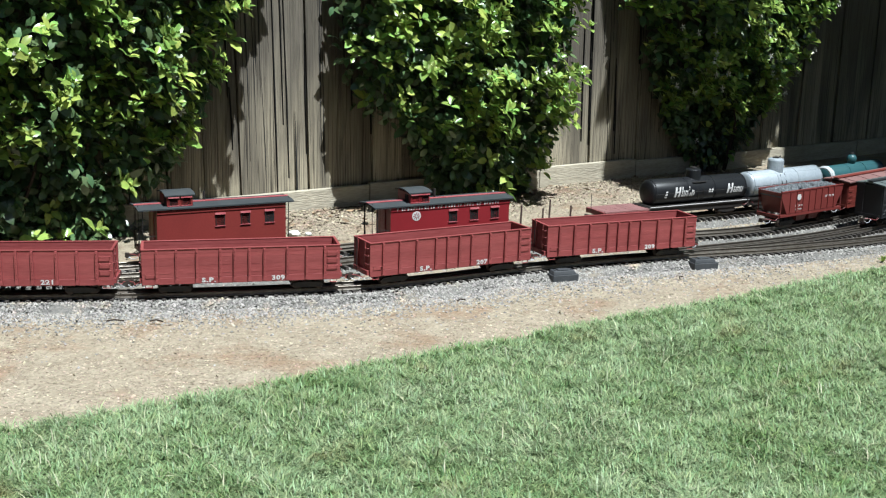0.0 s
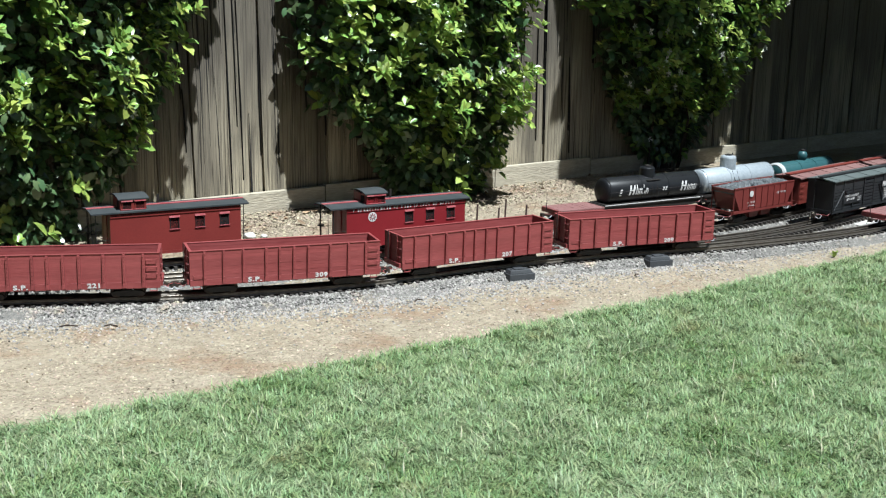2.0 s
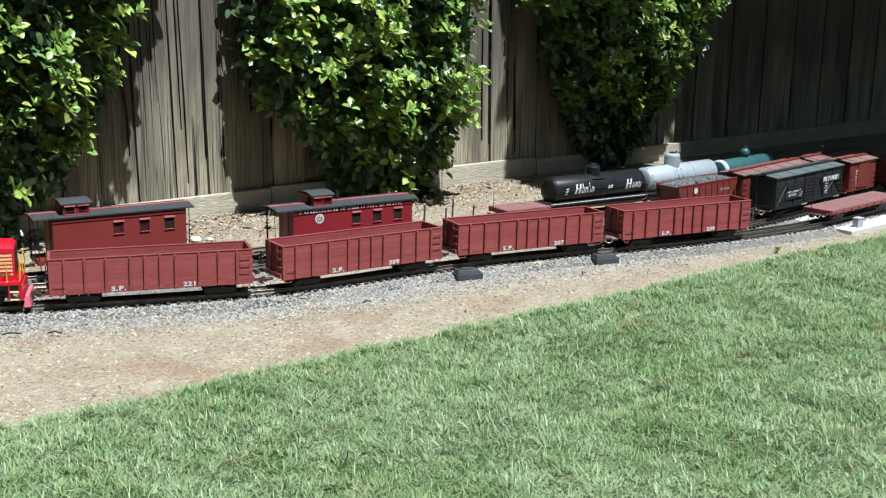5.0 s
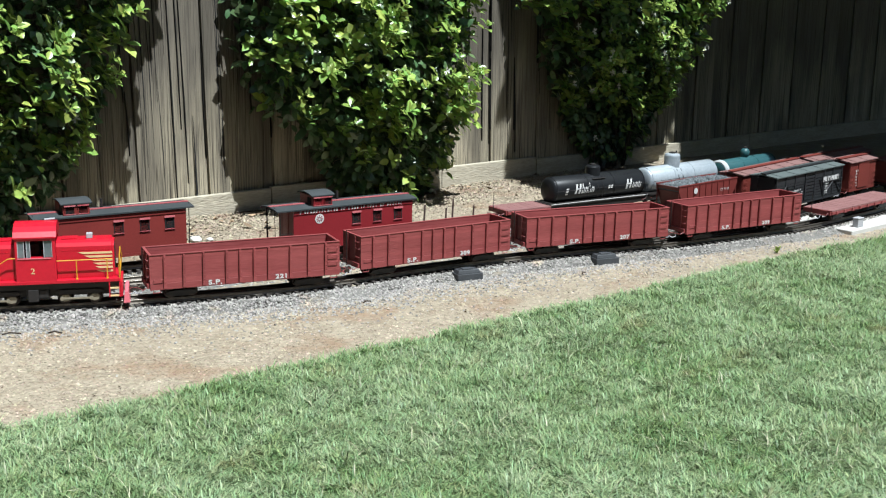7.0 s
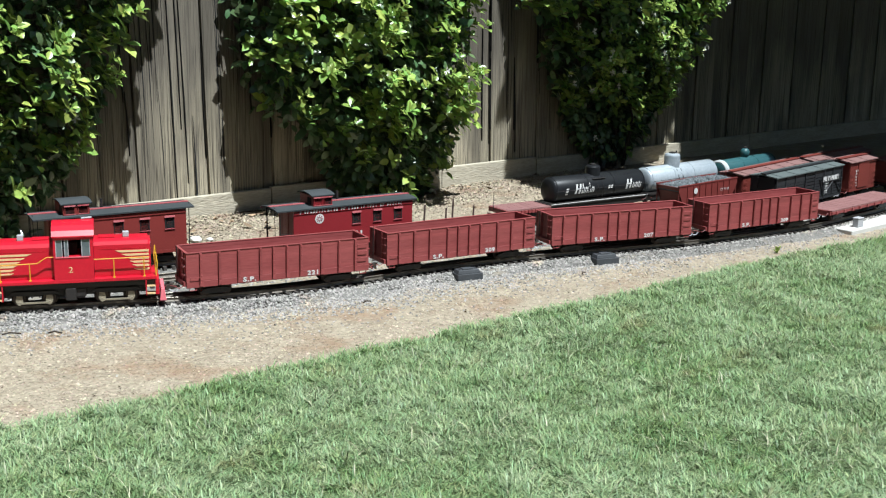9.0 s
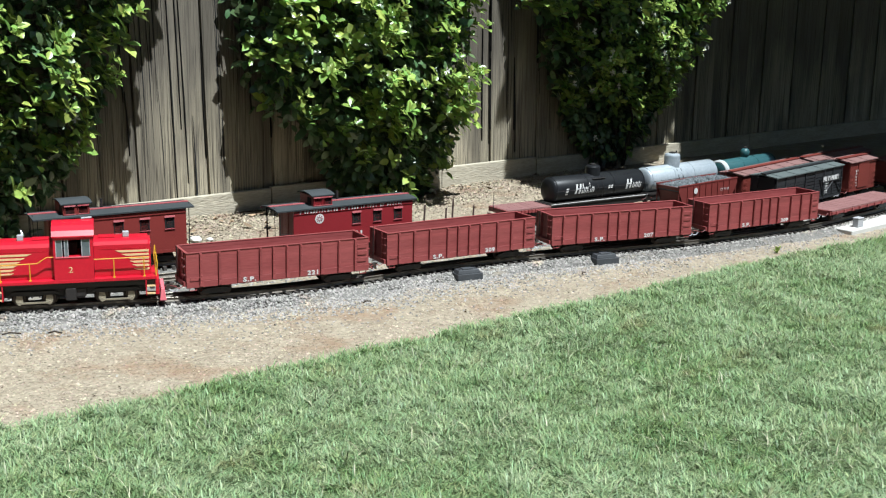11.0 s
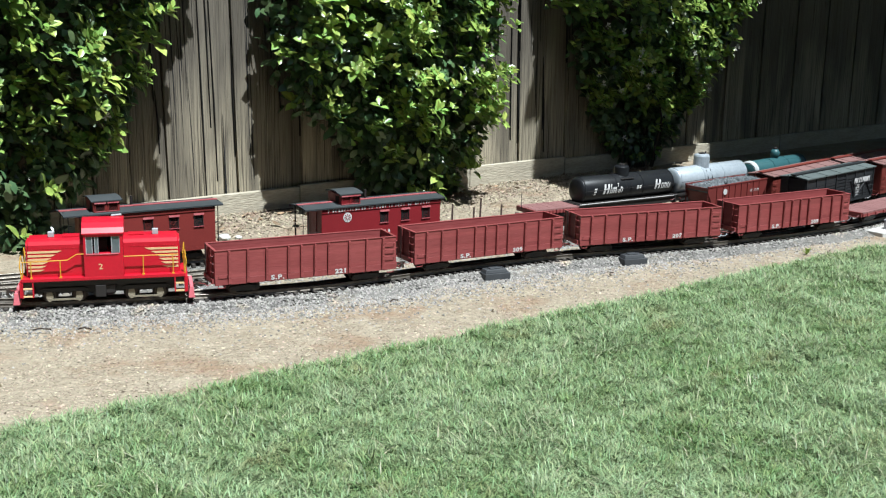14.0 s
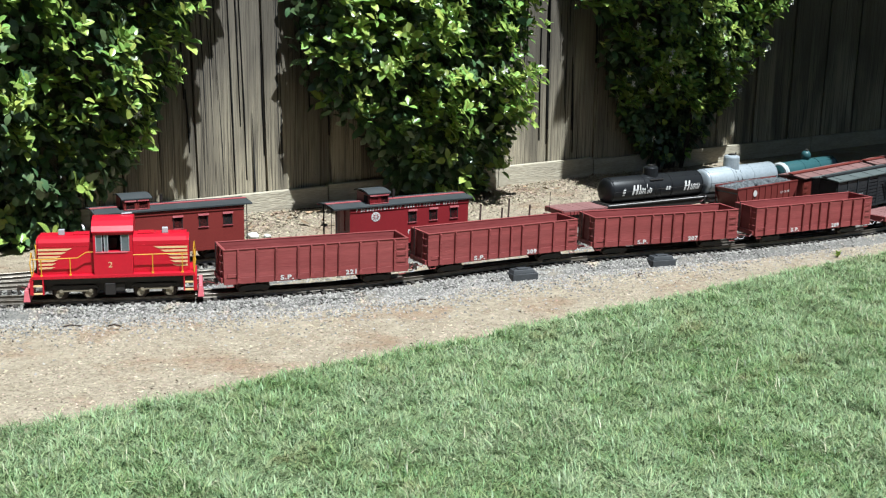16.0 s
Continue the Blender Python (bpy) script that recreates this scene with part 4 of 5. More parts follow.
    for y in (-0.02, 0.02):
        part("truss_rod", bar([(-0.2, y, 0.034), (-0.07, y, 0.022), (0.07, y, 0.022), (0.2, y, 0.034)], 0.0011, 5), M["black"], g)
    lettering("lettering", "S.P.", 0.0165, M["white"], g, -0.087, -0.0535, 0.0385, 1.35, 0.0006)
    lettering("number", str(number), 0.0165, M["white"], g, 0.092, -0.0535, 0.039, 1.25, 0.0006)
    return g


# ---- locomotive ----
LOCO_RODS = []


def locomotive():
    g = thing("diesel_locomotive", pose(0, 0, 0), "bright red switcher locomotive with cream wing stripes and yellow handrails", "locomotive")
    part("deck", box(-0.2, 0.2, -0.058, 0.058, 0.0605, 0.0695, bevel=0.0012), M["loco"], g)
    part("frame_skirt", box(-0.196, 0.196, -0.05, 0.05, 0.046, 0.0603), M["black"], g)
    for side, (x0, x1) in ((-1, (-0.188, -0.0485)), (1, (0.0485, 0.188))):
        out = [(-0.041, 0.0662), (-0.041, 0.151), (-0.036, 0.16), (-0.024, 0.1645), (0.024, 0.1645), (0.036, 0.16), (0.041, 0.151), (0.041, 0.0662)]
        bm = extrude_x(out, x0, x1)
        es = [e for e in bm.edges if abs(e.verts[0].co.x - e.verts[1].co.x) < 1e-6 and abs(abs(e.verts[0].co.x) - 0.188) < 1e-3 and max(e.verts[0].co.z, e.verts[1].co.z) > 0.1]
        bmesh.ops.bevel(bm, geom=es, offset=0.006, segments=3, affect="EDGES")
        hood = part("hood", bm, M["loco"], g, "rounded red hood")
        part("stack", box(side * 0.128 - 0.0075, side * 0.128 + 0.0075, -0.012, 0.003, 0.1646, 0.178, bevel=0.001), M["grey"], hood, "pale grey exhaust stack")
        part("hatch", box(*sorted((side * 0.06, side * 0.1)), -0.016, 0.016, 0.1646, 0.168, bevel=0.001), M["loco"], hood)
        bm = bmesh.new()
        for k in range(9):
            z = 0.088 + 0.007 * k
            bx(bm, *sorted((side * 0.1882, side * 0.1895)), -0.022, 0.022, z, z + 0.004)
        part("grille", bm, M["black"], hood)
        for ys in (-1, 1):
            for k in range(6):
                z = 0.131 - 0.0095 * k
                n = (0.075, 0.06, 0.048, 0.04, 0.035, 0.032)[k]
                xa, xb = side * 0.1835, side * (0.1835 - n)
                y0, y1 = ys * 0.0411, ys * 0.0418
                bm = bmesh.new()
                vs = [bm.verts.new(p) for p in ((xa, y1, z), (xa, y1, z + 0.0052), (xb - side * 0.008, y1, z + 0.0052), (xb + side * 0.004, y1, z))]
                f = bm.faces.new(vs)
                ex = bmesh.ops.extrude_face_region(bm, geom=[f])
                for v in ex["geom"]:
                    if isinstance(v, bmesh.types.BMVert):
                        v.co.y = y0
                bmesh.ops.recalc_face_normals(bm, faces=bm.faces)
                part("stripe", bm, M["cream"], hood, "cream wing stripe")
            part("door_line", box(*sorted((side * 0.06, side * 0.176)), *sorted((ys * 0.0409, ys * 0.0416)), 0.141, 0.1418), M["loco"], hood)
        part("headlight", lathe([(0.002, 0), (0.008, 0), (0.008, 0.006), (0.006, 0.007)], 12, "x"), M["grey"], hood).matrix_basis = pose(side * 0.172 - (0.0 if side > 0 else 0.0065), 0, 0.152)
    # cab with window openings
    cab = part("cab", box(-0.048, 0.048, -0.0575, 0.0575, 0.0662, 0.1285, bevel=0.0008), M["loco"], g, "red cab with numeral on its side")
    for ys in (-1, 1):
        for x0, x1 in ((-0.048, -0.0425), (0.0405, 0.048)):
            part("corner_post", box(x0, x1, *sorted((ys * 0.052, ys * 0.0575)), 0.1287, 0.1785), M["loco"], cab)
        part("window_header", box(-0.0424, 0.0404, *sorted((ys * 0.0525, ys * 0.0572)), 0.172, 0.1784), M["loco"], cab)
        for x0, x1 in ((-0.0424, -0.026), (-0.0215, -0.0115), (0.0195, 0.0404)):
            sash = part("window", box(x0, x1, *sorted((ys * 0.0535, ys * 0.0548)), 0.129, 0.1718), M["glass"], cab, "pale grey-tinted pane")
            bm = bmesh.new()
            for a in (x0, x1 - 0.0018):
                bx(bm, a, a + 0.0018, *sorted((ys * 0.0549, ys * 0.056)), 0.129, 0.1718)
            part("sash", bm, M["grey"], sash)
        part("sill", box(-0.043, 0.037, *sorted((ys * 0.0576, ys * 0.0592)), 0.1265, 0.1287), M["pink"], cab)
    for xs in (-1, 1):
        for y0, y1 in ((-0.0518, -0.042), (-0.005, 0.005), (0.042, 0.0518)):
            part("end_post", box(*sorted((xs * 0.044, xs * 0.048)), y0, y1, 0.1288, 0.1784), M["loco"], cab)
    part("interior_wall", box(-0.04, 0.03, 0.03, 0.034, 0.1288, 0.178), M["dark"], cab)
    part("control_stand", box(-0.012, 0.008, -0.03, 0.0, 0.1288, 0.158), M["dark"], cab)
    arch = [(-0.0605, 0.1786), (-0.0605, 0.182), (-0.05, 0.194), (-0.034, 0.2045), (-0.012, 0.2105), (0.012, 0.2105), (0.034, 0.2045), (0.05, 0.194), (0.0605, 0.182), (0.0605, 0.1786)]
    roof = part("roof", extrude_x(arch, -0.051, 0.051), M["loco"], cab, "arched red cab roof")
    part("horn", bar([(0.02, 0.01, 0.212), (0.046, 0.01, 0.214)], 0.003, 8), M["grey"], cab)
    lettering("number", "2", 0.021, M["cream"], cab, -0.008, -0.0577, 0.0945, 1.15)
    # handrails
    for ys in (-1, 1):
        y = ys * 0.0545
        runs = (((-0.198, 0.112), (-0.088, 0.114), (-0.066, 0.128), (-0.0485, 0.1285)), ((0.0485, 0.1185), (0.184, 0.1195)))
        for run in runs:
            part("handrail", bar([(x, y, z) for x, z in run], 0.0014, 6), M["yellow"], g, "yellow handrail")
        for x in (-0.176, -0.106, 0.096, 0.17):
            part("stanchion", bar([(x, y, 0.066), (x, y, 0.1125 if x < 0 else 0.119)], 0.0014, 6), M["yellow"], g, "yellow rail post")
            part("post_foot", box(x - 0.003, x + 0.003, y - 0.003, y + 0.003, 0.069, 0.0722), M["yellow"], g)
        for xs in (-1, 1):
            part("end_rail", bar([(xs * 0.199, y, 0.068), (xs * 0.203, y * 0.95, 0.1), (xs * 0.2, y * 0.8, 0.128), (xs * 0.197, y * 0.62, 0.1), (xs * 0.199, y * 0.6, 0.068)], 0.0015, 6), M["yellow"], g, "yellow end rail")
            # corner steps
            st = part("step_well", box(*sorted((xs * 0.172, xs * 0.175)), *sorted((ys * 0.03, ys * 0.057)), 0.02, 0.0603), M["loco"], g)
            part("step_side", box(*sorted((xs * 0.197, xs * 0.2)), *sorted((ys * 0.03, ys * 0.057)), 0.02, 0.0603), M["loco"], st)
            for z in (0.022, 0.042):
                part("tread", box(*sorted((xs * 0.1752, xs * 0.1968)), *sorted((ys * 0.036, ys * 0.058)), z, z + 0.003), M["cream"], st)
    for xs in (-1, 1):
        part("pilot", box(*sorted((xs * 0.2, xs * 0.206)), -0.055, 0.055, 0.02, 0.0603, bevel=0.001), M["loco"], g)
        part("foot_board", box(*sorted((xs * 0.2062, xs * 0.223)), -0.057, 0.057, 0.003, 0.033, top=(0.004, 0.002), bevel=0.001), M["pink"], g, "pinkish red footboard")
        coupler(g, xs * 0.206, xs)
    part("fuel_tank", box(-0.028, 0.026, -0.046, 0.046, 0.02, 0.0458, bevel=0.004), M["black"], g)
    part("battery_box", box(-0.024, 0.002, -0.052, -0.047, 0.014, 0.046, bevel=0.002), M["black"], g)
    for xs in (-1, 1):
        x = xs * 0.1
        t = part("truck", box(-0.075, 0.075, -0.026, 0.026, 0.022, 0.0455), M["black"], g)
        t.matrix_basis = pose(x, 0, 0)
        part("bearing_frame", extrude([(-0.06, 0.034), (-0.05, 0.04), (0.05, 0.04), (0.06, 0.034), (0.05, 0.03), (-0.05, 0.03)], -0.044, -0.039), M["black"], t)
        for dx in (-0.036, 0.036):
            bm = lathe([(0.004, -0.034), (0.016, -0.034), (0.0185, -0.03), (0.0185, -0.023), (0.0205, -0.022), (0.0205, -0.019), (0.004, -0.018), (0.004, 0.018),
                        (0.0205, 0.019), (0.0205, 0.022), (0.0185, 0.023), (0.0185, 0.03), (0.016, 0.034), (0.004, 0.034)], 20, "y")
            w = part("wheelset", bm, M["wheel"], t)
            w.matrix_basis = pose(dx, 0, 0.0185)
            ROLLERS.append((w, (dx, 0, 0.0185), 0.0185, g))
            for ys in (-1, 1):
                cw = extrude([(-0.009, -0.003), (-0.0075, 0.0085), (0, 0.0125), (0.0075, 0.0085), (0.009, -0.003), (0.005, -0.0125), (-0.005, -0.0125)], *sorted((ys * 0.0345, ys * 0.0405)))
                part("crank", cw, M["rod"], w, "tan crank weight")
        for ys in (-1, 1):
            bm = box(-0.038, 0.038, *sorted((ys * 0.041, ys * 0.044)), -0.0022, 0.0022)
            for dx in (-0.036, 0.036):
                bmr = lathe([(0.001, 0), (0.0048, 0), (0.0048, 0.005), (0.001, 0.0055)], 12, "y")
                tmp = bpy.data.meshes.new("tmp")
                bmesh.ops.translate(bmr, verts=bmr.verts, vec=(dx, ys * 0.0405 if ys > 0 else -0.0455, 0))
                bmr.to_mesh(tmp)
                bm.from_mesh(tmp)
                bmr.free(), bpy.data.meshes.remove(tmp)
            rd = part("side_rod", bm, M["rod"], t, "tan side rod")
            LOCO_RODS.append((rd, 0.0085, 0.0185, g))
    return g


# ---- cabooses ----
def window(parent, x, z, w, h, y, frame_mat, hood_mat, name="window"):
    wn = part(name, box(x - w / 2, x + w / 2, y + 0.0005, y + 0.002, z - h / 2, z + h / 2), M["dark"], parent, "dark window")
    t = 0.0022
    for x0 in (x - w / 2 - t, x + w / 2):
        part("jamb", box(x0, x0 + t, y - 0.0018, y + 0.002, z - h / 2, z + h / 2), M[frame_mat], wn)
    part("hood", box(x - w / 2 - 0.004, x + w / 2 + 0.004, y - 0.0045, y + 0.0004, z + h / 2, z + h / 2 + 0.0052, top=(0, 0.0015)), M[hood_mat], wn)
    part("sill", box(x - w / 2 - 0.004, x + w / 2 + 0.004, y - 0.0026, y + 0.0004, z - h / 2 - 0.0022, z - h / 2), M[hood_mat], wn)
    return wn


def roof_shape(half, z0, rise, thick=0.004):
    up = [(-half + 2 * half * k / 10, z0 + thick + rise * (1 - (2 * k / 10 - 1) ** 2)) for k in range(11)]
    return [(-half, z0)] + up + [(half, z0)] + [(y, z - thick) for y, z in up[-2:0:-1]]


def caboose(m, body, roof_len, wall0, wall1, eave, cup0, cup1, wins, label, fancy):
    """wall0 to wall1: the body along x; its end platforms lie under the roof that runs past it."""
    g = thing("caboose", m, label, "caboose", "parked cabooses")
    W = 0.05
    R0, R1 = roof_len
    bm = box(wall0, wall1, -W, W, 0.042, eave)
    part("body", bm, M[body], g, "red wooden body")
    part("sill", box(R0 + 0.01, R1 - 0.01, -W - 0.001, W + 0.001, 0.033, 0.0418), M[body], g)
    part("letter_board", box(wall0, wall1, -W - 0.002, -W - 0.0002, eave - 0.012, eave - 0.001), M[body], g)
    part("roof", extrude_x(roof_shape(W + 0.006, eave + 0.0005, 0.005), R0, R1), M["roof"], g, "dark tarred roof")
    part("fascia", box(R0, R1, W + 0.0062, W + 0.0078, eave - 0.002, eave + 0.0035), M["trim_red"], g)
    for a, b in ((R0, cup0 - 0.004), (cup1 + 0.004, R1)):
        part("running_board", box(a, b, -0.006, 0.008, eave + 0.0098, eave + 0.0115), M["trim_red"], g, "red running board on the roof")
    cw, ch = 0.043, 0.0365
    cup = part("cupola", box(cup0, cup1, -cw, cw, eave + 0.001, eave + ch), M[body], g, "cupola with two side windows")
    part("roof", extrude_x(roof_shape(cw + 0.005, eave + ch + 0.0002, 0.007, 0.003), cup0 - 0.007, cup1 + 0.007), M["roof"], cup)
    n = (cup1 - cup0) / 4
    for x in (cup0 + n, cup1 - n):
        window(cup, x, eave + 0.0205, 0.024, 0.0215, -cw - 0.0005, body, "trim_red")
    for x in (cup0,):
        part("end_window", box(x - 0.001, x - 0.0002, -0.03, -0.006, eave + 0.01, eave + 0.031), M["dark"], cup)
    part("stack", bar([(cup1 + 0.05, 0.02, eave + 0.01), (cup1 + 0.05, 0.02, eave + 0.035)], 0.004, 8), M["black"], g)
    for x in wins:
        window(g, x, eave - 0.039, 0.023, 0.033, -W - 0.0005, "dark", "trim_red")
    for xs, w in ((R0, wall0), (R1, wall1)):
        e = -1 if xs < w else 1
        part("platform", box(*sorted((w, xs - e * 0.01)), -W + 0.002, W - 0.002, 0.042, 0.046), M[body], g)
        part("door", box(*sorted((w + e * 0.0002, w + e * 0.002)), -0.015, 0.015, 0.046, eave - 0.012), M["trim_red"], g)
        for ys in (-1, 1):
            y = ys * (W - 0.004)
            part("roof_post", bar([(xs - e * 0.014, y, 0.044), (xs - e * 0.014, y, eave)], 0.0014, 6), M["black"], g)
            part("grab_rail", bar([(xs - e * 0.014, y, 0.085), (w + e * 0.004, y, 0.085)], 0.001, 5), M["black"], g)
            part("ladder_rail", bar([(xs - e * 0.008, y * 0.55, 0.044), (xs - e * 0.006, y * 0.55, eave + 0.012)], 0.001, 5), M["black"], g)
            part("step", bar([(w + e * 0.006, ys * W, 0.04), (w + e * 0.006, ys * W, 0.018), (xs - e * 0.016, ys * W, 0.018), (xs - e * 0.016, ys * W, 0.04)], 0.0013, 5), M["black"], g)
        part("brake_wheel", lathe([(0.008, 0.0), (0.011, 0.0), (0.011, 0.002), (0.008, 0.002)], 16), M["black"], g).matrix_basis = pose(xs - e * 0.004, 0.02, 0.095)
        part("brake_staff", bar([(xs - e * 0.004, 0.02, 0.04), (xs - e * 0.004, 0.02, 0.096)], 0.0011, 5), M["black"], g)
        coupler(g, xs - e * 0.01, e)
    L = R1 - R0
    truck(g, R0 + 0.22 * L), truck(g, R1 - 0.22 * L)
    if fancy:
        bars(g, wall0 + 0.02, wall1 - 0.03, -W - 0.0021, eave - 0.0065, 0.0082, M["white"], 3, 0.5)
        em = part("emblem", lathe([(0.002, 0), (0.0145, 0), (0.0145, 0.0006), (0.002, 0.0006)], 24, "y"), M["white"], g, "round white emblem")
        em.matrix_basis = pose(wall0 + 0.085, -W - 0.0008, eave - 0.03)
        bm = bmesh.new()
        for k in range(8):
            a = k * math.pi / 4
            rod(bm, (0.004 * math.cos(a), -0.0004, 0.004 * math.sin(a)), (0.011 * math.cos(a), -0.0004, 0.011 * math.sin(a)), 0.0011, 4)
        part("spokes", bm, M["cab_bright"], em)
        bars(g, wall0 + 0.195, wall0 + 0.235, -W - 0.0003, eave - 0.085, 0.012, M["white"], 9, 0.3, "number")
    return g


# ---- tank cars ----
def tank_car(m, x0, x1, r, mat, frame_mat, dome_r, dome_h, dome_x, label, writing=False, rim=None, dome_ball=False):
    g = thing("tank_car", m, label, "tank car", "parked tank cars")
    zc = 0.044 + r
    prof = [(0.3 * r, x0), (0.75 * r, x0 + 0.003), (0.93 * r, x0 + 0.007), (r, x0 + 0.013), (r, x1 - 0.013), (0.93 * r, x1 - 0.007), (0.75 * r, x1 - 0.003), (0.3 * r, x1)]
    tank = part("tank", lathe(prof, 36, "x"), M[mat], g, smooth=False)
    for p in tank.data.polygons:
        p.use_smooth = len(p.vertices) == 4
    tank.matrix_basis = pose(0, 0, zc)
    for x in (x0 + 0.014, x0 + (x1 - x0) * 0.36, x0 + (x1 - x0) * 0.64, x1 - 0.014):
        b = part("band", lathe([(r + 0.0001, -0.0022), (r + 0.0012, -0.0022), (r + 0.0012, 0.0022), (r + 0.0001, 0.0022)], 36, "x"), M[rim or mat], tank)
        b.matrix_basis = pose(x, 0, 0)
    if dome_ball:
        cap = part("end_band", lathe([(r * 0.9, 0.0), (r + 0.0016, 0.006), (r + 0.0016, 0.018), (r * 0.98, 0.0185)], 36, "x"), M["pale_band"], tank, "pale grey end band")
        cap.matrix_basis = pose(x0 + 0.004, 0, 0)
        dm = part("dome", lathe([(dome_r * 0.5, -0.01), (dome_r * 0.9, dome_h * 0.25), (dome_r, dome_h * 0.55), (dome_r * 0.75, dome_h * 0.85), (dome_r * 0.3, dome_h)], 20), M[mat], tank, smooth=True)
    else:
        dm = part("dome", lathe([(dome_r, -0.012), (dome_r, dome_h * 0.8), (dome_r * 0.92, dome_h * 0.93), (dome_r * 0.6, dome_h), (0.002, dome_h * 1.02)], 24), M[mat], tank)
    dm.matrix_basis = pose(dome_x, 0, r)
    bm = bmesh.new()
    for k in range(26):
        x = x0 + 0.02 + (x1 - x0 - 0.04) * k / 25
        c, q = r * math.cos(0.9), r * math.sin(0.9)
        bx(bm, x - 0.001, x + 0.001, -c - 0.0009, -c + 0.0005, q - 0.0006, q + 0.0016)
    part("rivet_seam", bm, M[mat], tank)
    part("platform", box(dome_x - 0.03, dome_x + 0.03, -r * 0.86, -r * 0.5, r * 0.68, r * 0.72), M[frame_mat], tank) if writing else None
    part("hatch", lathe([(dome_r * 0.45, dome_h), (dome_r * 0.45, dome_h + 0.004), (dome_r * 0.2, dome_h + 0.006)], 14), M[frame_mat], dm)
    part("valve", bar([(dome_r * 0.8, 0.002, dome_h * 0.8), (dome_r * 0.8, 0.002, dome_h + 0.008)], 0.0022, 6), M[frame_mat], dm)
    part("frame", box(x0 - 0.012, x1 + 0.012, -0.04, 0.04, 0.022, 0.05), M[frame_mat], g)
    for ys in (-1, 1):
        part("running_board", box(x0 - 0.01, x1 + 0.01, *sorted((ys * 0.0435, ys * 0.047)), 0.046, 0.0478), M["white" if writing else frame_mat], g)
        part("handrail", bar([(x0 + 0.004, ys * (r + 0.006), zc + 0.002), (x1 - 0.004, ys * (r + 0.006), zc + 0.002)], 0.0009, 5), M[frame_mat], g)
        for k in range(5):
            x = x0 + 0.02 + (x1 - x0 - 0.04) * k / 4
            part("rail_post", bar([(x, ys * (r - 0.001), zc + 0.001), (x, ys * (r + 0.006), zc + 0.002)], 0.0009, 4), M[frame_mat], g)
        if not rim:
            part("ladder", bar([(dome_x - 0.012, ys * 0.046, 0.05), (dome_x - 0.012, ys * (r + 0.004), zc), (dome_x - 0.012, ys * r * 0.72, zc + r * 0.75)], 0.0011, 5), M[frame_mat], g)
            part("ladder", bar([(dome_x + 0.012, ys * 0.046, 0.05), (dome_x + 0.012, ys * (r + 0.004), zc), (dome_x + 0.012, ys * r * 0.72, zc + r * 0.75)], 0.0011, 5), M[frame_mat], g)
    for e, x in ((-1, x0 - 0.012), (1, x1 + 0.012)):
        part("end_sill", box(*sorted((x, x + e * 0.008)), -0.045, 0.045, 0.034, 0.048), M[frame_mat], g)
        coupler(g, x + e * 0.008, e)
    L = x1 - x0
    truck(g, x0 + 0.2 * L), truck(g, x1 - 0.2 * L)
    if writing:
        # bold script-like name as plain bars that follow the shell
        def on_shell(xa, xb, za, zb):
            bm = bmesh.new()
            vs = []
            for x in (xa, xb):
                for z in np.linspace(za, zb, 4):
                    y = -math.sqrt(max(1e-6, (r + 0.0006) ** 2 - z * z))
                    vs.append(bm.verts.new((x + 0.25 * z, y, z)))
            for i in range(3):
                bm.faces.new((vs[i], vs[i + 4], vs[i + 5], vs[i + 1]))
            part("lettering", bm, M["white"], tank, "white bar of lettering")
        rr = random.Random(2)
        for start, n in ((x0 + 0.095, 5), (x0 + 0.335, 4)):
            x = start
            for k in range(n):
                w = 0.03 if k == 0 else 0.015
                top = 0.021 if k == 0 or (n == 5 and k in (1, 3)) else 0.009
                on_shell(x, x + w * 0.26, -0.014, top)
                on_shell(x + w * 0.55, x + w * 0.8, -0.014, top if k == 0 else rr.uniform(0.0, 0.009))
                on_shell(x + w * 0.2, x + w * 0.7, -0.0125 if k % 2 else 0.002, -0.0085 if k % 2 else 0.006)
                x += w
        on_shell(x0 + 0.248, x0 + 0.256, -0.005, 0.007), on_shell(x0 + 0.26, x0 + 0.268, -0.005, 0.007)
        for k in range(3):
            on_shell(x0 + 0.052, x0 + 0.062, -0.014 + 0.009 * k, -0.009 + 0.009 * k)
    return g


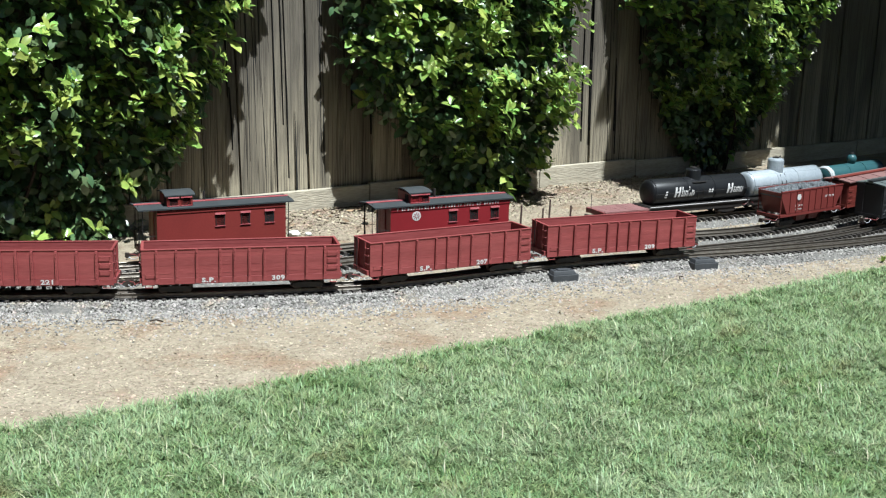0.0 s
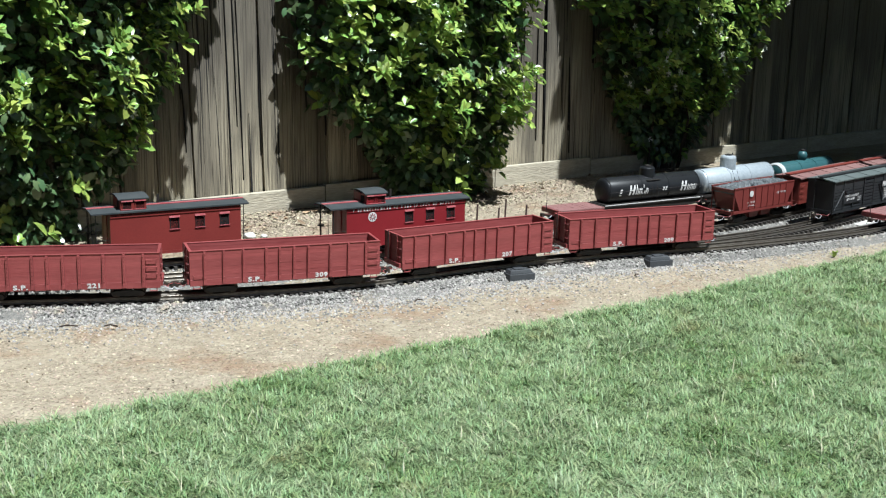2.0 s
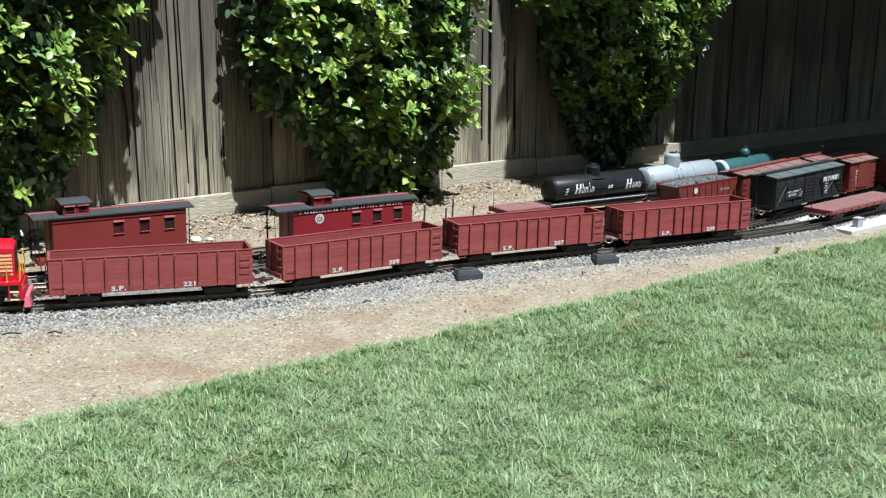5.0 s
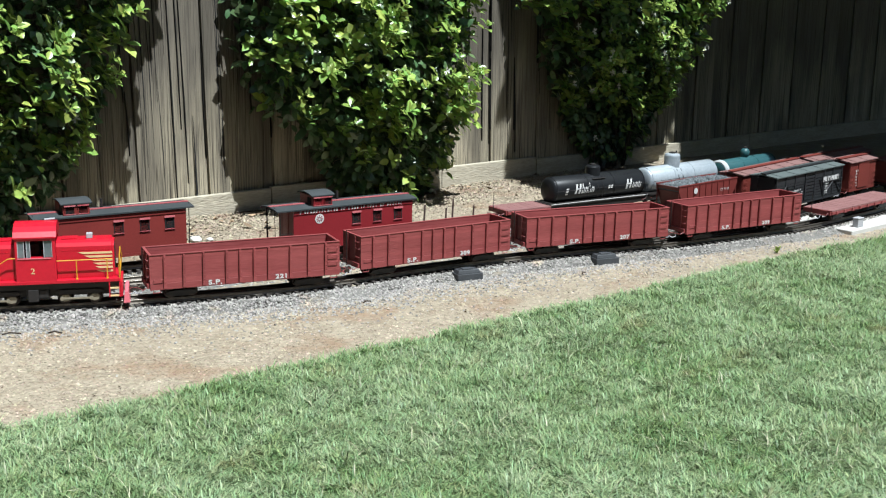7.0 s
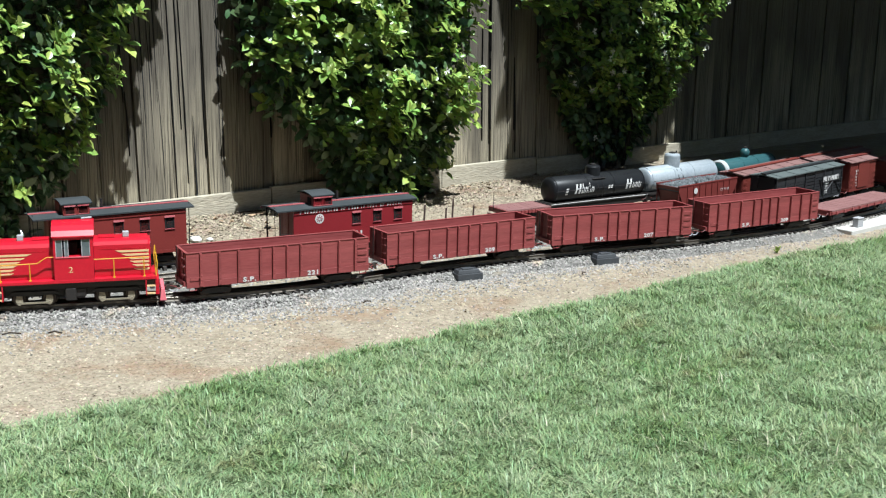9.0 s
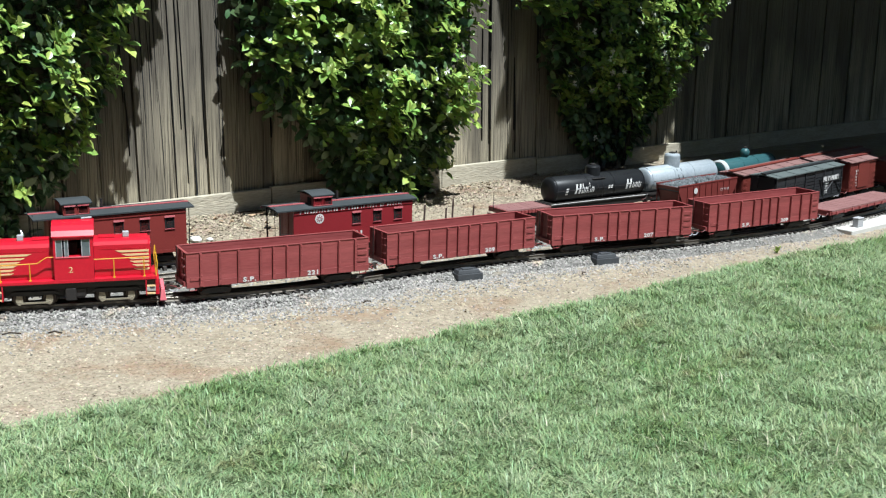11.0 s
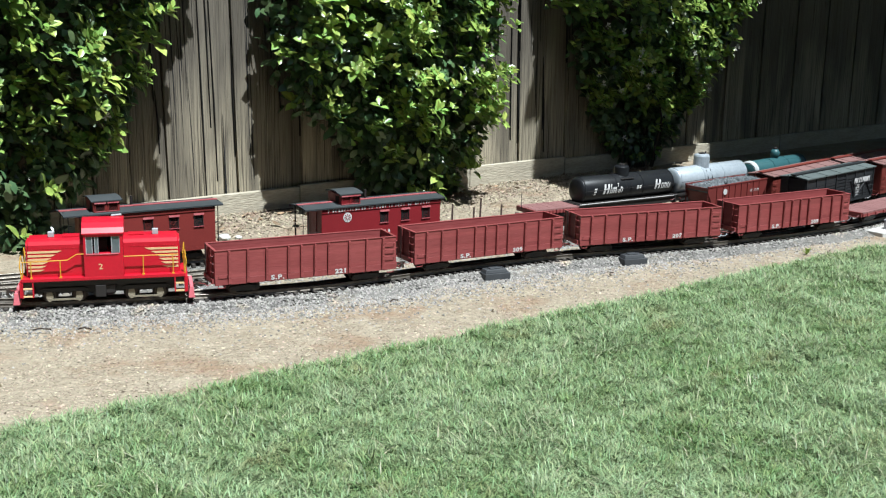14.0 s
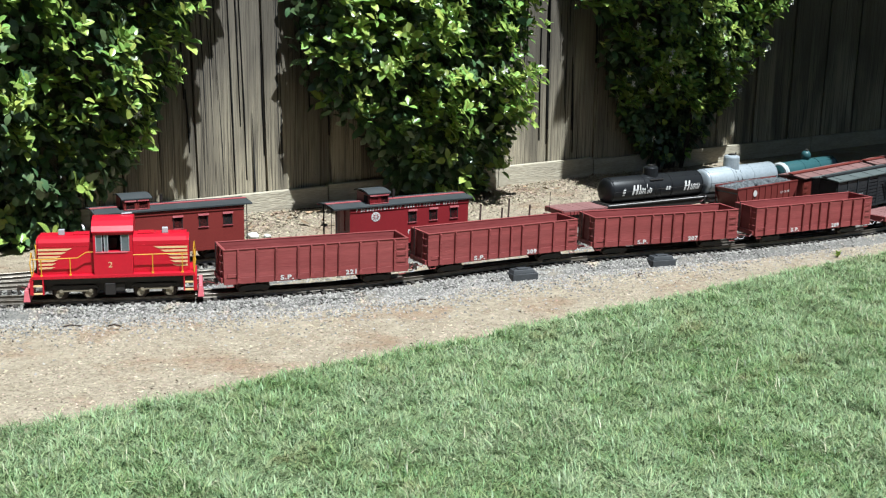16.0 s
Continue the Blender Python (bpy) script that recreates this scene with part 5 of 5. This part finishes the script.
# ---- hopper, house cars and flat cars ----
def hopper_car(m, L, label):
    g = thing("hopper_car", m, label, "hopper car")
    h, W, top = L / 2, 0.05, 0.126
    part("side", extrude([(-h, top - 0.002), (h, top - 0.002), (h, top - 0.018), (h * 0.8, 0.048), (-h * 0.8, 0.048), (-h, top - 0.018)], -W, -W + 0.003), M["hopper"], g)
    part("side", extrude([(-h, top - 0.002), (h, top - 0.002), (h, top - 0.018), (h * 0.8, 0.048), (-h * 0.8, 0.048), (-h, top - 0.018)], W - 0.003, W), M["hopper"], g)
    for e in (-1, 1):
        part("slope_sheet", extrude([(e * h, top - 0.003), (e * (h - 0.004), top - 0.003), (e * (h * 0.76), 0.046), (e * (h * 0.8), 0.046)], -W + 0.0031, W - 0.0031), M["hopper"], g)
        for ys in (-1, 1):
            part("corner_post", bar([(e * (h - 0.003), ys * (W - 0.003), 0.044), (e * (h - 0.003), ys * (W - 0.003), top - 0.004)], 0.0022, 5), M["hopper"], g)
            part("brace", bar([(e * (h - 0.003), ys * (W - 0.003), top - 0.02), (e * (h * 0.76), ys * (W - 0.003), 0.05)], 0.0014, 5), M["hopper"], g)
        part("end_sill", box(*sorted((e * (h - 0.006), e * (h + 0.004))), -W + 0.004, W - 0.004, 0.034, 0.046), M["hopper"], g)
        coupler(g, e * (h + 0.004), e)
        truck(g, e * (h - 0.06))
    for ys in (-1, 1):
        part("side_sill", box(-h, h, *sorted((ys * (W - 0.006), ys * (W + 0.001))), 0.038, 0.0465), M["hopper"], g)
        part("top_rail", box(-h - 0.001, h + 0.001, *sorted((ys * (W - 0.004), ys * (W + 0.0015))), top - 0.0018, top + 0.002), M["hopper"], g)
        for k in range(8):
            x = -h * 0.72 + h * 1.44 * k / 7
            part("rib", box(x - 0.0018, x + 0.0018, *sorted((ys * (W + 0.0002), ys * (W + 0.003))), 0.05, top - 0.003), M["hopper"], g)
    for x in (-0.035, 0.035):
        part("chute", box(x - 0.022, x + 0.022, -0.032, 0.032, 0.014, 0.047, top=(-0.012, -0.008)), M["hopper"], g)
    # heaped coal
    n = 900
    xx, yy = rng.uniform(-h + 0.01, h - 0.01, n), rng.uniform(-W + 0.007, W - 0.007, n)
    zz = top - 0.008 + 0.012 * (1 - (xx / h) ** 4) * (1 - (yy / W) ** 2)
    part("load_bed", box(-h + 0.0055, h - 0.0055, -W + 0.0035, W - 0.0035, top - 0.02, top - 0.003), M["coal"], g)
    load = pebbles("coal_load", np.c_[xx, yy], 0.0, 0.003, 0.0065, M["coal"], 0.9, "heaped grey-black coal", "")
    me = load.data
    co = np.zeros(len(me.vertices) * 3, np.float32)
    me.vertices.foreach_get("co", co)
    co = co.reshape(-1, 3)
    co[:, 2] += np.repeat(zz, 5)
    me.vertices.foreach_set("co", co.ravel())
    load.parent = g
    em = part("emblem", lathe([(0.001, 0), (0.011, 0), (0.011, 0.0005), (0.001, 0.0005)], 20, "y"), M["white"], g, "round white emblem")
    em.matrix_basis = pose(-h + 0.093, -W - 0.0038, top - 0.023)
    bars(g, -h + 0.078, -h + 0.125, -W - 0.0003, 0.072, 0.006, M["white"], 5)
    bars(g, -h + 0.08, -h + 0.12, -W - 0.0003, 0.06, 0.005, M["white"], 6)
    bars(g, h - 0.1, h - 0.04, -W - 0.0003, 0.092, 0.008, M["white"], 8)
    return g


def house_car(m, L, eave, body, roof, label, stock=False, writing=0, group="parked house cars"):
    g = thing("stock_car" if stock else "boxcar", m, label, "stock car" if stock else "boxcar", group)
    h, W = L / 2, 0.05
    part("body", box(-h, h, -W + 0.002, W - 0.002, 0.042, eave), M["dark" if stock else body], g)
    part("sill", box(-h, h, -W, W, 0.033, 0.0418), M[body], g)
    part("roof", extrude_x([(-W - 0.006, eave + 0.0004), (-W - 0.006, eave + 0.004), (0, eave + 0.011), (W + 0.006, eave + 0.004), (W + 0.006, eave + 0.0004), (0, eave + 0.006)], -h - 0.006, h + 0.006), M[roof], g)
    part("running_board", box(-h - 0.01, h + 0.01, -0.01, 0.01, eave + 0.0125, eave + 0.0155), M[body], g)
    for x in np.arange(-h + 0.03, h, 0.1 if stock else 0.09):
        part("roof_rib", extrude_x([(-W - 0.0062, eave + 0.0042), (-W - 0.0062, eave + 0.0054), (0, eave + 0.0124), (0, eave + 0.0112)], x - 0.0006, x + 0.0006), M[roof], g)
    for ys in (-1, 1):
        y0, y1 = sorted((ys * (W - 0.0018), ys * W))
        if stock:
            part("upper_panel", box(-h, -0.04, y0, y1, eave - 0.03, eave - 0.0005), M[body], g)
            for k in range(7):
                z = 0.044 + 0.0105 * k
                for xa, xb in ((-h, -0.041), (0.041, h)):
                    part("slat", box(xa, xb, y0, y1, z, z + 0.0075), M[body], g)
            part("slat", box(0.041, h, y0, y1, eave - 0.028, eave - 0.0005), M[body], g)
            for x in (-h + 0.003, -h * 0.72, -h * 0.45, h * 0.42, h * 0.7, h - 0.003):
                part("post", box(x - 0.0028, x + 0.0028, *sorted((ys * (W + 0.0002), ys * (W + 0.0026))), 0.043, eave - 0.0006), M[body], g)
            for xa, xb in ((-h * 0.95, -h * 0.72), (-h * 0.45, -h * 0.7), (h * 0.42, h * 0.28), (h * 0.44, h * 0.8), (h * 0.94, h * 0.72)):
                part("brace", bar([(xa, ys * (W + 0.0015), 0.046), (xb, ys * (W + 0.0015), eave - 0.035)], 0.0022, 4), M[body], g)
            door = part("door", box(-0.038, 0.036, *sorted((ys * (W - 0.001), ys * (W + 0.0012))), 0.044, 0.0465), M[body], g)
            for k in range(8):
                z = 0.048 + 0.0125 * k
                part("slat", box(-0.038, 0.036, *sorted((ys * (W - 0.001), ys * (W + 0.0012))), z, z + 0.008), M[body], door)
            for x in (-0.036, 0.034):
                part("stile", box(x - 0.003, x + 0.003, *sorted((ys * (W + 0.0014), ys * (W + 0.003))), 0.044, eave - 0.004), M[body], door)
        else:
            bm = bmesh.new()
            x = -h
            while x < h - 0.001:
                bx(bm, x + 0.0003, min(h, x + 0.0072) - 0.0003, y0, y1, 0.0422, eave - 0.0004)
                x += 0.0072
            part("siding", bm, M[body], g)
            door = part("door", box(-0.042, 0.042, *sorted((ys * (W + 0.0002), ys * (W + 0.003))), 0.044, eave - 0.006), M[body], g)
            part("door_rail", box(-0.042, 0.13 if h > 0.14 else h, *sorted((ys * (W + 0.0002), ys * (W + 0.004))), eave - 0.0058, eave - 0.003), M[body], door)
    for e in (-1, 1):
        for z in (0.06, 0.08, 0.1):
            part("grab_iron", bar([(e * (h - 0.004), -W, z), (e * (h - 0.004), -W - 0.005, z), (e * (h - 0.024), -W - 0.005, z), (e * (h - 0.024), -W, z)], 0.0009, 4), M[body], g)
        part("end_beam", box(*sorted((e * (h + 0.0002), e * (h + 0.004))), -W + 0.004, W - 0.004, 0.034, 0.044), M[body], g)
        part("end_wall", box(*sorted((e * (h + 0.0002), e * (h + 0.0016))), -W + 0.003, W - 0.003, 0.0445, eave), M[body], g)
        coupler(g, e * (h + 0.004), e)
        truck(g, e * (h - (0.075 if h > 0.14 else 0.05)))
    part("brake_staff", bar([(-h - 0.006, 0.02, 0.04), (-h - 0.006, 0.02, eave + 0.012)], 0.0012, 5), M[body], g)
    if stock:
        part("name_board", box(h * 0.36, h * 0.92, -W - 0.0045, -W - 0.003, eave - 0.05, eave - 0.026), M[body], g)
        bars(g, h * 0.38, h * 0.9, -W - 0.0046, eave - 0.038, 0.018, M["white"], 4, 0.06)
        part("number_board", box(-h * 0.72, -h * 0.24, -W - 0.004, -W - 0.0028, 0.062, 0.094), M[body], g)
        bars(g, -h * 0.68, -h * 0.3, -W - 0.0041, 0.088, 0.0075, M["white"], 14, 0.5)
        bars(g, -h * 0.64, -h * 0.4, -W - 0.0041, 0.076, 0.008, M["white"], 15, 0.2)
        for k in range(3):
            bars(g, -h * 0.34, -h * 0.24, -W - 0.0042, 0.068 + 0.006 * k, 0.003, M["white"], 16 + k)
        for k in range(5):
            bars(g, h * 0.45, h * 0.56, -W - 0.0032, 0.055 + 0.0085 * k, 0.006, M["white"], 30 + k)
    for k in range(writing):
        bars(g, -h * 0.55 - 0.0 * k, -h * 0.55 + (0.03, 0.016, 0.012, 0.022, 0.03, 0.035)[k], -W - 0.0003, eave - 0.035 - 0.0115 * k, (0.009, 0.008, 0.006, 0.005, 0.004, 0.004)[k], M["white"], 50 + k)
    return g


def flat_car(m, L, label, stakes=(), group="flat cars", rolls=False):
    g = thing("flat_car", m, label, "flat car", group)
    h, W = L / 2, 0.056
    r = random.Random(3)
    x = -h
    while x < h - 0.004:
        dz = r.uniform(0, 0.0006)
        part("plank", box(x + 0.0002, x + 0.0108, -W, W, 0.0405, 0.0452 + dz), M["deck"], g)
        x += 0.011
    part("centre_sill", box(-h, h, -0.02, 0.02, 0.026, 0.0403), M["gon"], g)
    for ys in (-1, 1):
        part("side_sill", box(-h, h, *sorted((ys * (W - 0.007), ys * (W + 0.0012))), 0.031, 0.0403), M["gon"], g)
        for k in range(9):
            x = -h + 0.03 + (L - 0.06) * k / 8
            part("stake_pocket", box(x - 0.005, x + 0.005, *sorted((ys * (W + 0.0014), ys * (W + 0.0056))), 0.0305, 0.0412, top=(0.0008, 0)), M["gon"], g)
        part("truss_rod", bar([(-h + 0.05, ys * 0.03, 0.033), (-0.28 * h, ys * 0.03, 0.02), (0.28 * h, ys * 0.03, 0.02), (h - 0.05, ys * 0.03, 0.033)], 0.0012, 5), M["black"], g)
    for e in (-1, 1):
        part("end_sill", box(*sorted((e * (h + 0.0002), e * (h + 0.006))), -W + 0.003, W - 0.003, 0.029, 0.0448), M["gon"], g)
        coupler(g, e * (h + 0.006), e)
        truck(g, e * (h - (0.085 if h > 0.2 else 0.045)), g if rolls else None)
    for x, y, z in stakes:
        part("stake", box(x - 0.0028, x + 0.0028, y - 0.0028, y + 0.0028, 0.046, z, top=(0.0006, 0.0006)), M["stake"], g, "thin brown wooden stake")
    part("brake_staff", bar([(-h - 0.008, 0.02, 0.036), (-h - 0.008, 0.02, 0.1)], 0.0012, 5), M["black"], g)
    return g


def switch_machine(x, y, yaw, label):
    g = thing("switch_motor", pose(x, y, 0.008, 0, 0, yaw), label, "switch motor", "black switch motors beside the main track")
    part("base", box(-0.041, 0.041, -0.021, 0.021, -0.016, 0.007, bevel=0.0015), M["plastic"], g)
    part("cover", box(-0.039, 0.034, -0.018, 0.018, 0.0072, 0.018, top=(0.004, 0.003), bevel=0.0015), M["plastic"], g)
    part("cap", box(-0.02, 0.012, -0.01, 0.01, 0.0182, 0.021, bevel=0.001), M["plastic"], g)
    for xx in (-0.034, 0.03):
        part("screw", lathe([(0.001, 0.0), (0.003, 0.0), (0.003, 0.0015), (0.001, 0.002)], 8), M["black"], g).matrix_basis = pose(xx * 0.8, 0, 0.0172)
    part("rod", bar([(0.0, 0.02, 0.006), (0.0, 0.06, 0.006)], 0.0016, 5), M["rail"], g)
    return g


# ---- place the parked cars ----
def along(line, x, y, base=0.3):
    return line.car(line.nearest(x, y), base)


M["glass"] = material("cab_glass", (0.13, 0.15, 0.155), 0.1, (0.08, 0.095, 0.1), 20, 100, 0, spec=0.7)
caboose(along(SIDING, -0.945, 3.32), "cab_red", (-0.218, 0.239), -0.165, 0.215, 0.159, -0.133, -0.06, (0.017, 0.092, 0.165),
        "dark red wooden caboose with grey roof and cupola", False)
caboose(along(BACK, -0.305, 3.54), "cab_bright", (-0.24, 0.236), -0.185, 0.222, 0.152, -0.117, -0.054, (0.024, 0.097, 0.17),
        "bright red wooden caboose with white lettering and round emblem", True)
flat_car(along(SIDING, 0.26, 4.095, 0.08), 0.18, "short flat car with worn pink-red deck")
for sx, sy, sz in ((-0.066, 3.885, 0.114), (0.006, 3.932, 0.095), (0.028, 3.946, 0.124), (0.1, 3.993, 0.095)):
    tagged(part("wooden_stake", box(-0.003, 0.003, -0.003, 0.003, -0.02, sz, top=(0.0008, 0.0008)), M["stake"]), "thin brown wooden stake standing in the dirt", "stake", "stakes beside the siding").matrix_basis = pose(sx, sy, 0, 2, 1, 20)
tank_car(along(SIDING, 0.53, 4.27, 0.2), -0.225, 0.212, 0.047, "tank_black", "black", 0.027, 0.03, -0.015, "glossy black tank car with white lettering and dome", True)
tank_car(along(SIDING, 0.90, 4.53, 0.2), -0.2, 0.2, 0.048, "silver", "black", 0.03, 0.042, -0.03, "silver painted tank car with a tall dome")
tank_car(along(SIDING, 1.23, 4.83, 0.2), -0.19, 0.19, 0.042, "teal", "black", 0.02, 0.036, 0.0, "teal tank car with a pale end band", False, "teal", True)
hopper_car(along(BACK, 0.905, 4.22, 0.15), 0.345, "oxide red hopper car heaped with coal")
house_car(along(BACK, 1.24, 4.555), 0.5, 0.125, "box_red", "box_roof", "boxcar with faded red roof")
house_car(along(BACK, 1.63, 4.95), 0.5, 0.125, "box_red", "box_roof", "boxcar with faded red roof, half in shade")
house_car(along(MIDDLE, 1.315, 4.37), 0.496, 0.146, "stock", "stock_roof", "black slatted stock car with grey roof and white lettering", True)
house_car(along(MIDDLE, 1.62, 4.67, 0.12), 0.21, 0.146, "box_red", "box_roof", "short red boxcar with small white lettering", False, 6)
house_car(along(MIDDLE, 1.91, 4.95, 0.2), 0.4, 0.118, "box_red", "box_roof", "red boxcar standing in the shade")
switch_machine(0.073, 3.363, 26, "black plastic switch motor on the ballast")
switch_machine(0.503, 3.59, 24, "black plastic switch motor on the ballast")


def slab():
    g = thing("concrete_slab", pose(1.363, 4.15, 0, 0, 0, 41), "pale concrete slab beside the track", "slab", "", "structure")
    part("top", box(0, 1.6, -0.105, 0.02, -0.02, 0.01, bevel=0.003), M["concrete"], g)
    g = thing("concrete_pad", pose(1.27, 4.30, 0, 0, 0, 41), "small pale concrete pad between the tracks", "slab", "", "structure")
    part("top", box(0, 0.15, -0.055, 0.01, -0.02, 0.008, bevel=0.003), M["concrete"], g)
    b = thing("junction_box", pose(1.478, 4.15, 0.01, 0, 0, 41), "small grey box standing on the concrete", "box")
    part("case", box(-0.018, 0.018, -0.011, 0.011, 0, 0.03, bevel=0.0015), M["grey"], b)
    part("lid", box(-0.0195, 0.0195, -0.0125, 0.0125, 0.0302, 0.034, bevel=0.001), M["grey"], b)


slab()

# ---- the train that moves ----
TRAIN = [gondola(221, "oxide red plank-sided open gondola car, empty, number 221"), gondola(309, "oxide red plank-sided open gondola car, empty, number 309"),
         gondola(207, "oxide red plank-sided open gondola car, empty, number 207"), gondola(209, "oxide red plank-sided open gondola car, empty, number 209")]
LOCO = locomotive()
FLAT = flat_car(pose(0, 0, 0), 0.5, "low flat car with worn pink-red deck, waiting to be coupled", (), "flat cars", True)
AT_REST = MAIN.nearest(-0.352 - 0.028, 3.116 + 0.046) - 0.079  # the first gondola's middle when the train stands coupled
GAP = 0.576
# seconds, metres along the track from the coupled place
WAY = [(0, -0.93), (0.5, -0.868), (1, -0.807), (1.5, -0.756), (2, -0.702), (2.5, -0.643), (3, -0.579), (3.5, -0.511), (4, -0.45), (4.5, -0.39), (5, -0.331), (5.5, -0.271), (6, -0.211),
       (6.5, -0.151), (7, -0.087), (7.4, -0.036), (7.6, -0.012), (7.75, -0.003), (7.9, 0.0), (8.5, 0.0), (12, 0.0), (14.7, 0.0), (15, -0.002), (15.25, -0.008), (15.5, -0.018), (15.75, -0.033), (16, -0.049)]


def travelled(t):
    return float(np.interp(t, [w[0] for w in WAY], [w[1] for w in WAY]))


def motions():
    times = [round(0.15 * k, 2) for k in range(51)] + [7.6, 7.7, 7.8, 7.9, 8.2, 12.0, 14.7] + [round(14.8 + 0.2 * k, 2) for k in range(7)]
    for i, car in enumerate(TRAIN):
        walk(car, [(t, MAIN.car(AT_REST + GAP * i + travelled(t), 0.344)) for t in times])
    walk(LOCO, [(t, MAIN.car(AT_REST - 0.519 + travelled(t), 0.2)) for t in times])
    walk(FLAT, [(t, MAIN.car(AT_REST + GAP * 4 + 0.006 + (travelled(t) if t > 14 else 0.0), 0.33)) for t in times])
    for w, (x, y, z), r, owner in ROLLERS:
        go = (lambda t: travelled(t) if t > 14 else 0.0) if owner == FLAT else travelled
        walk(w, [(t, pose(x, y, z, 0, math.degrees(go(t) / r) % 360, 0)) for t in times])
    for w, throw, r, owner in LOCO_RODS:
        walk(w, [(t, pose(-throw * math.sin(travelled(t) / r), 0, 0.0185 - throw * math.cos(travelled(t) / r))) for t in times])


motions()
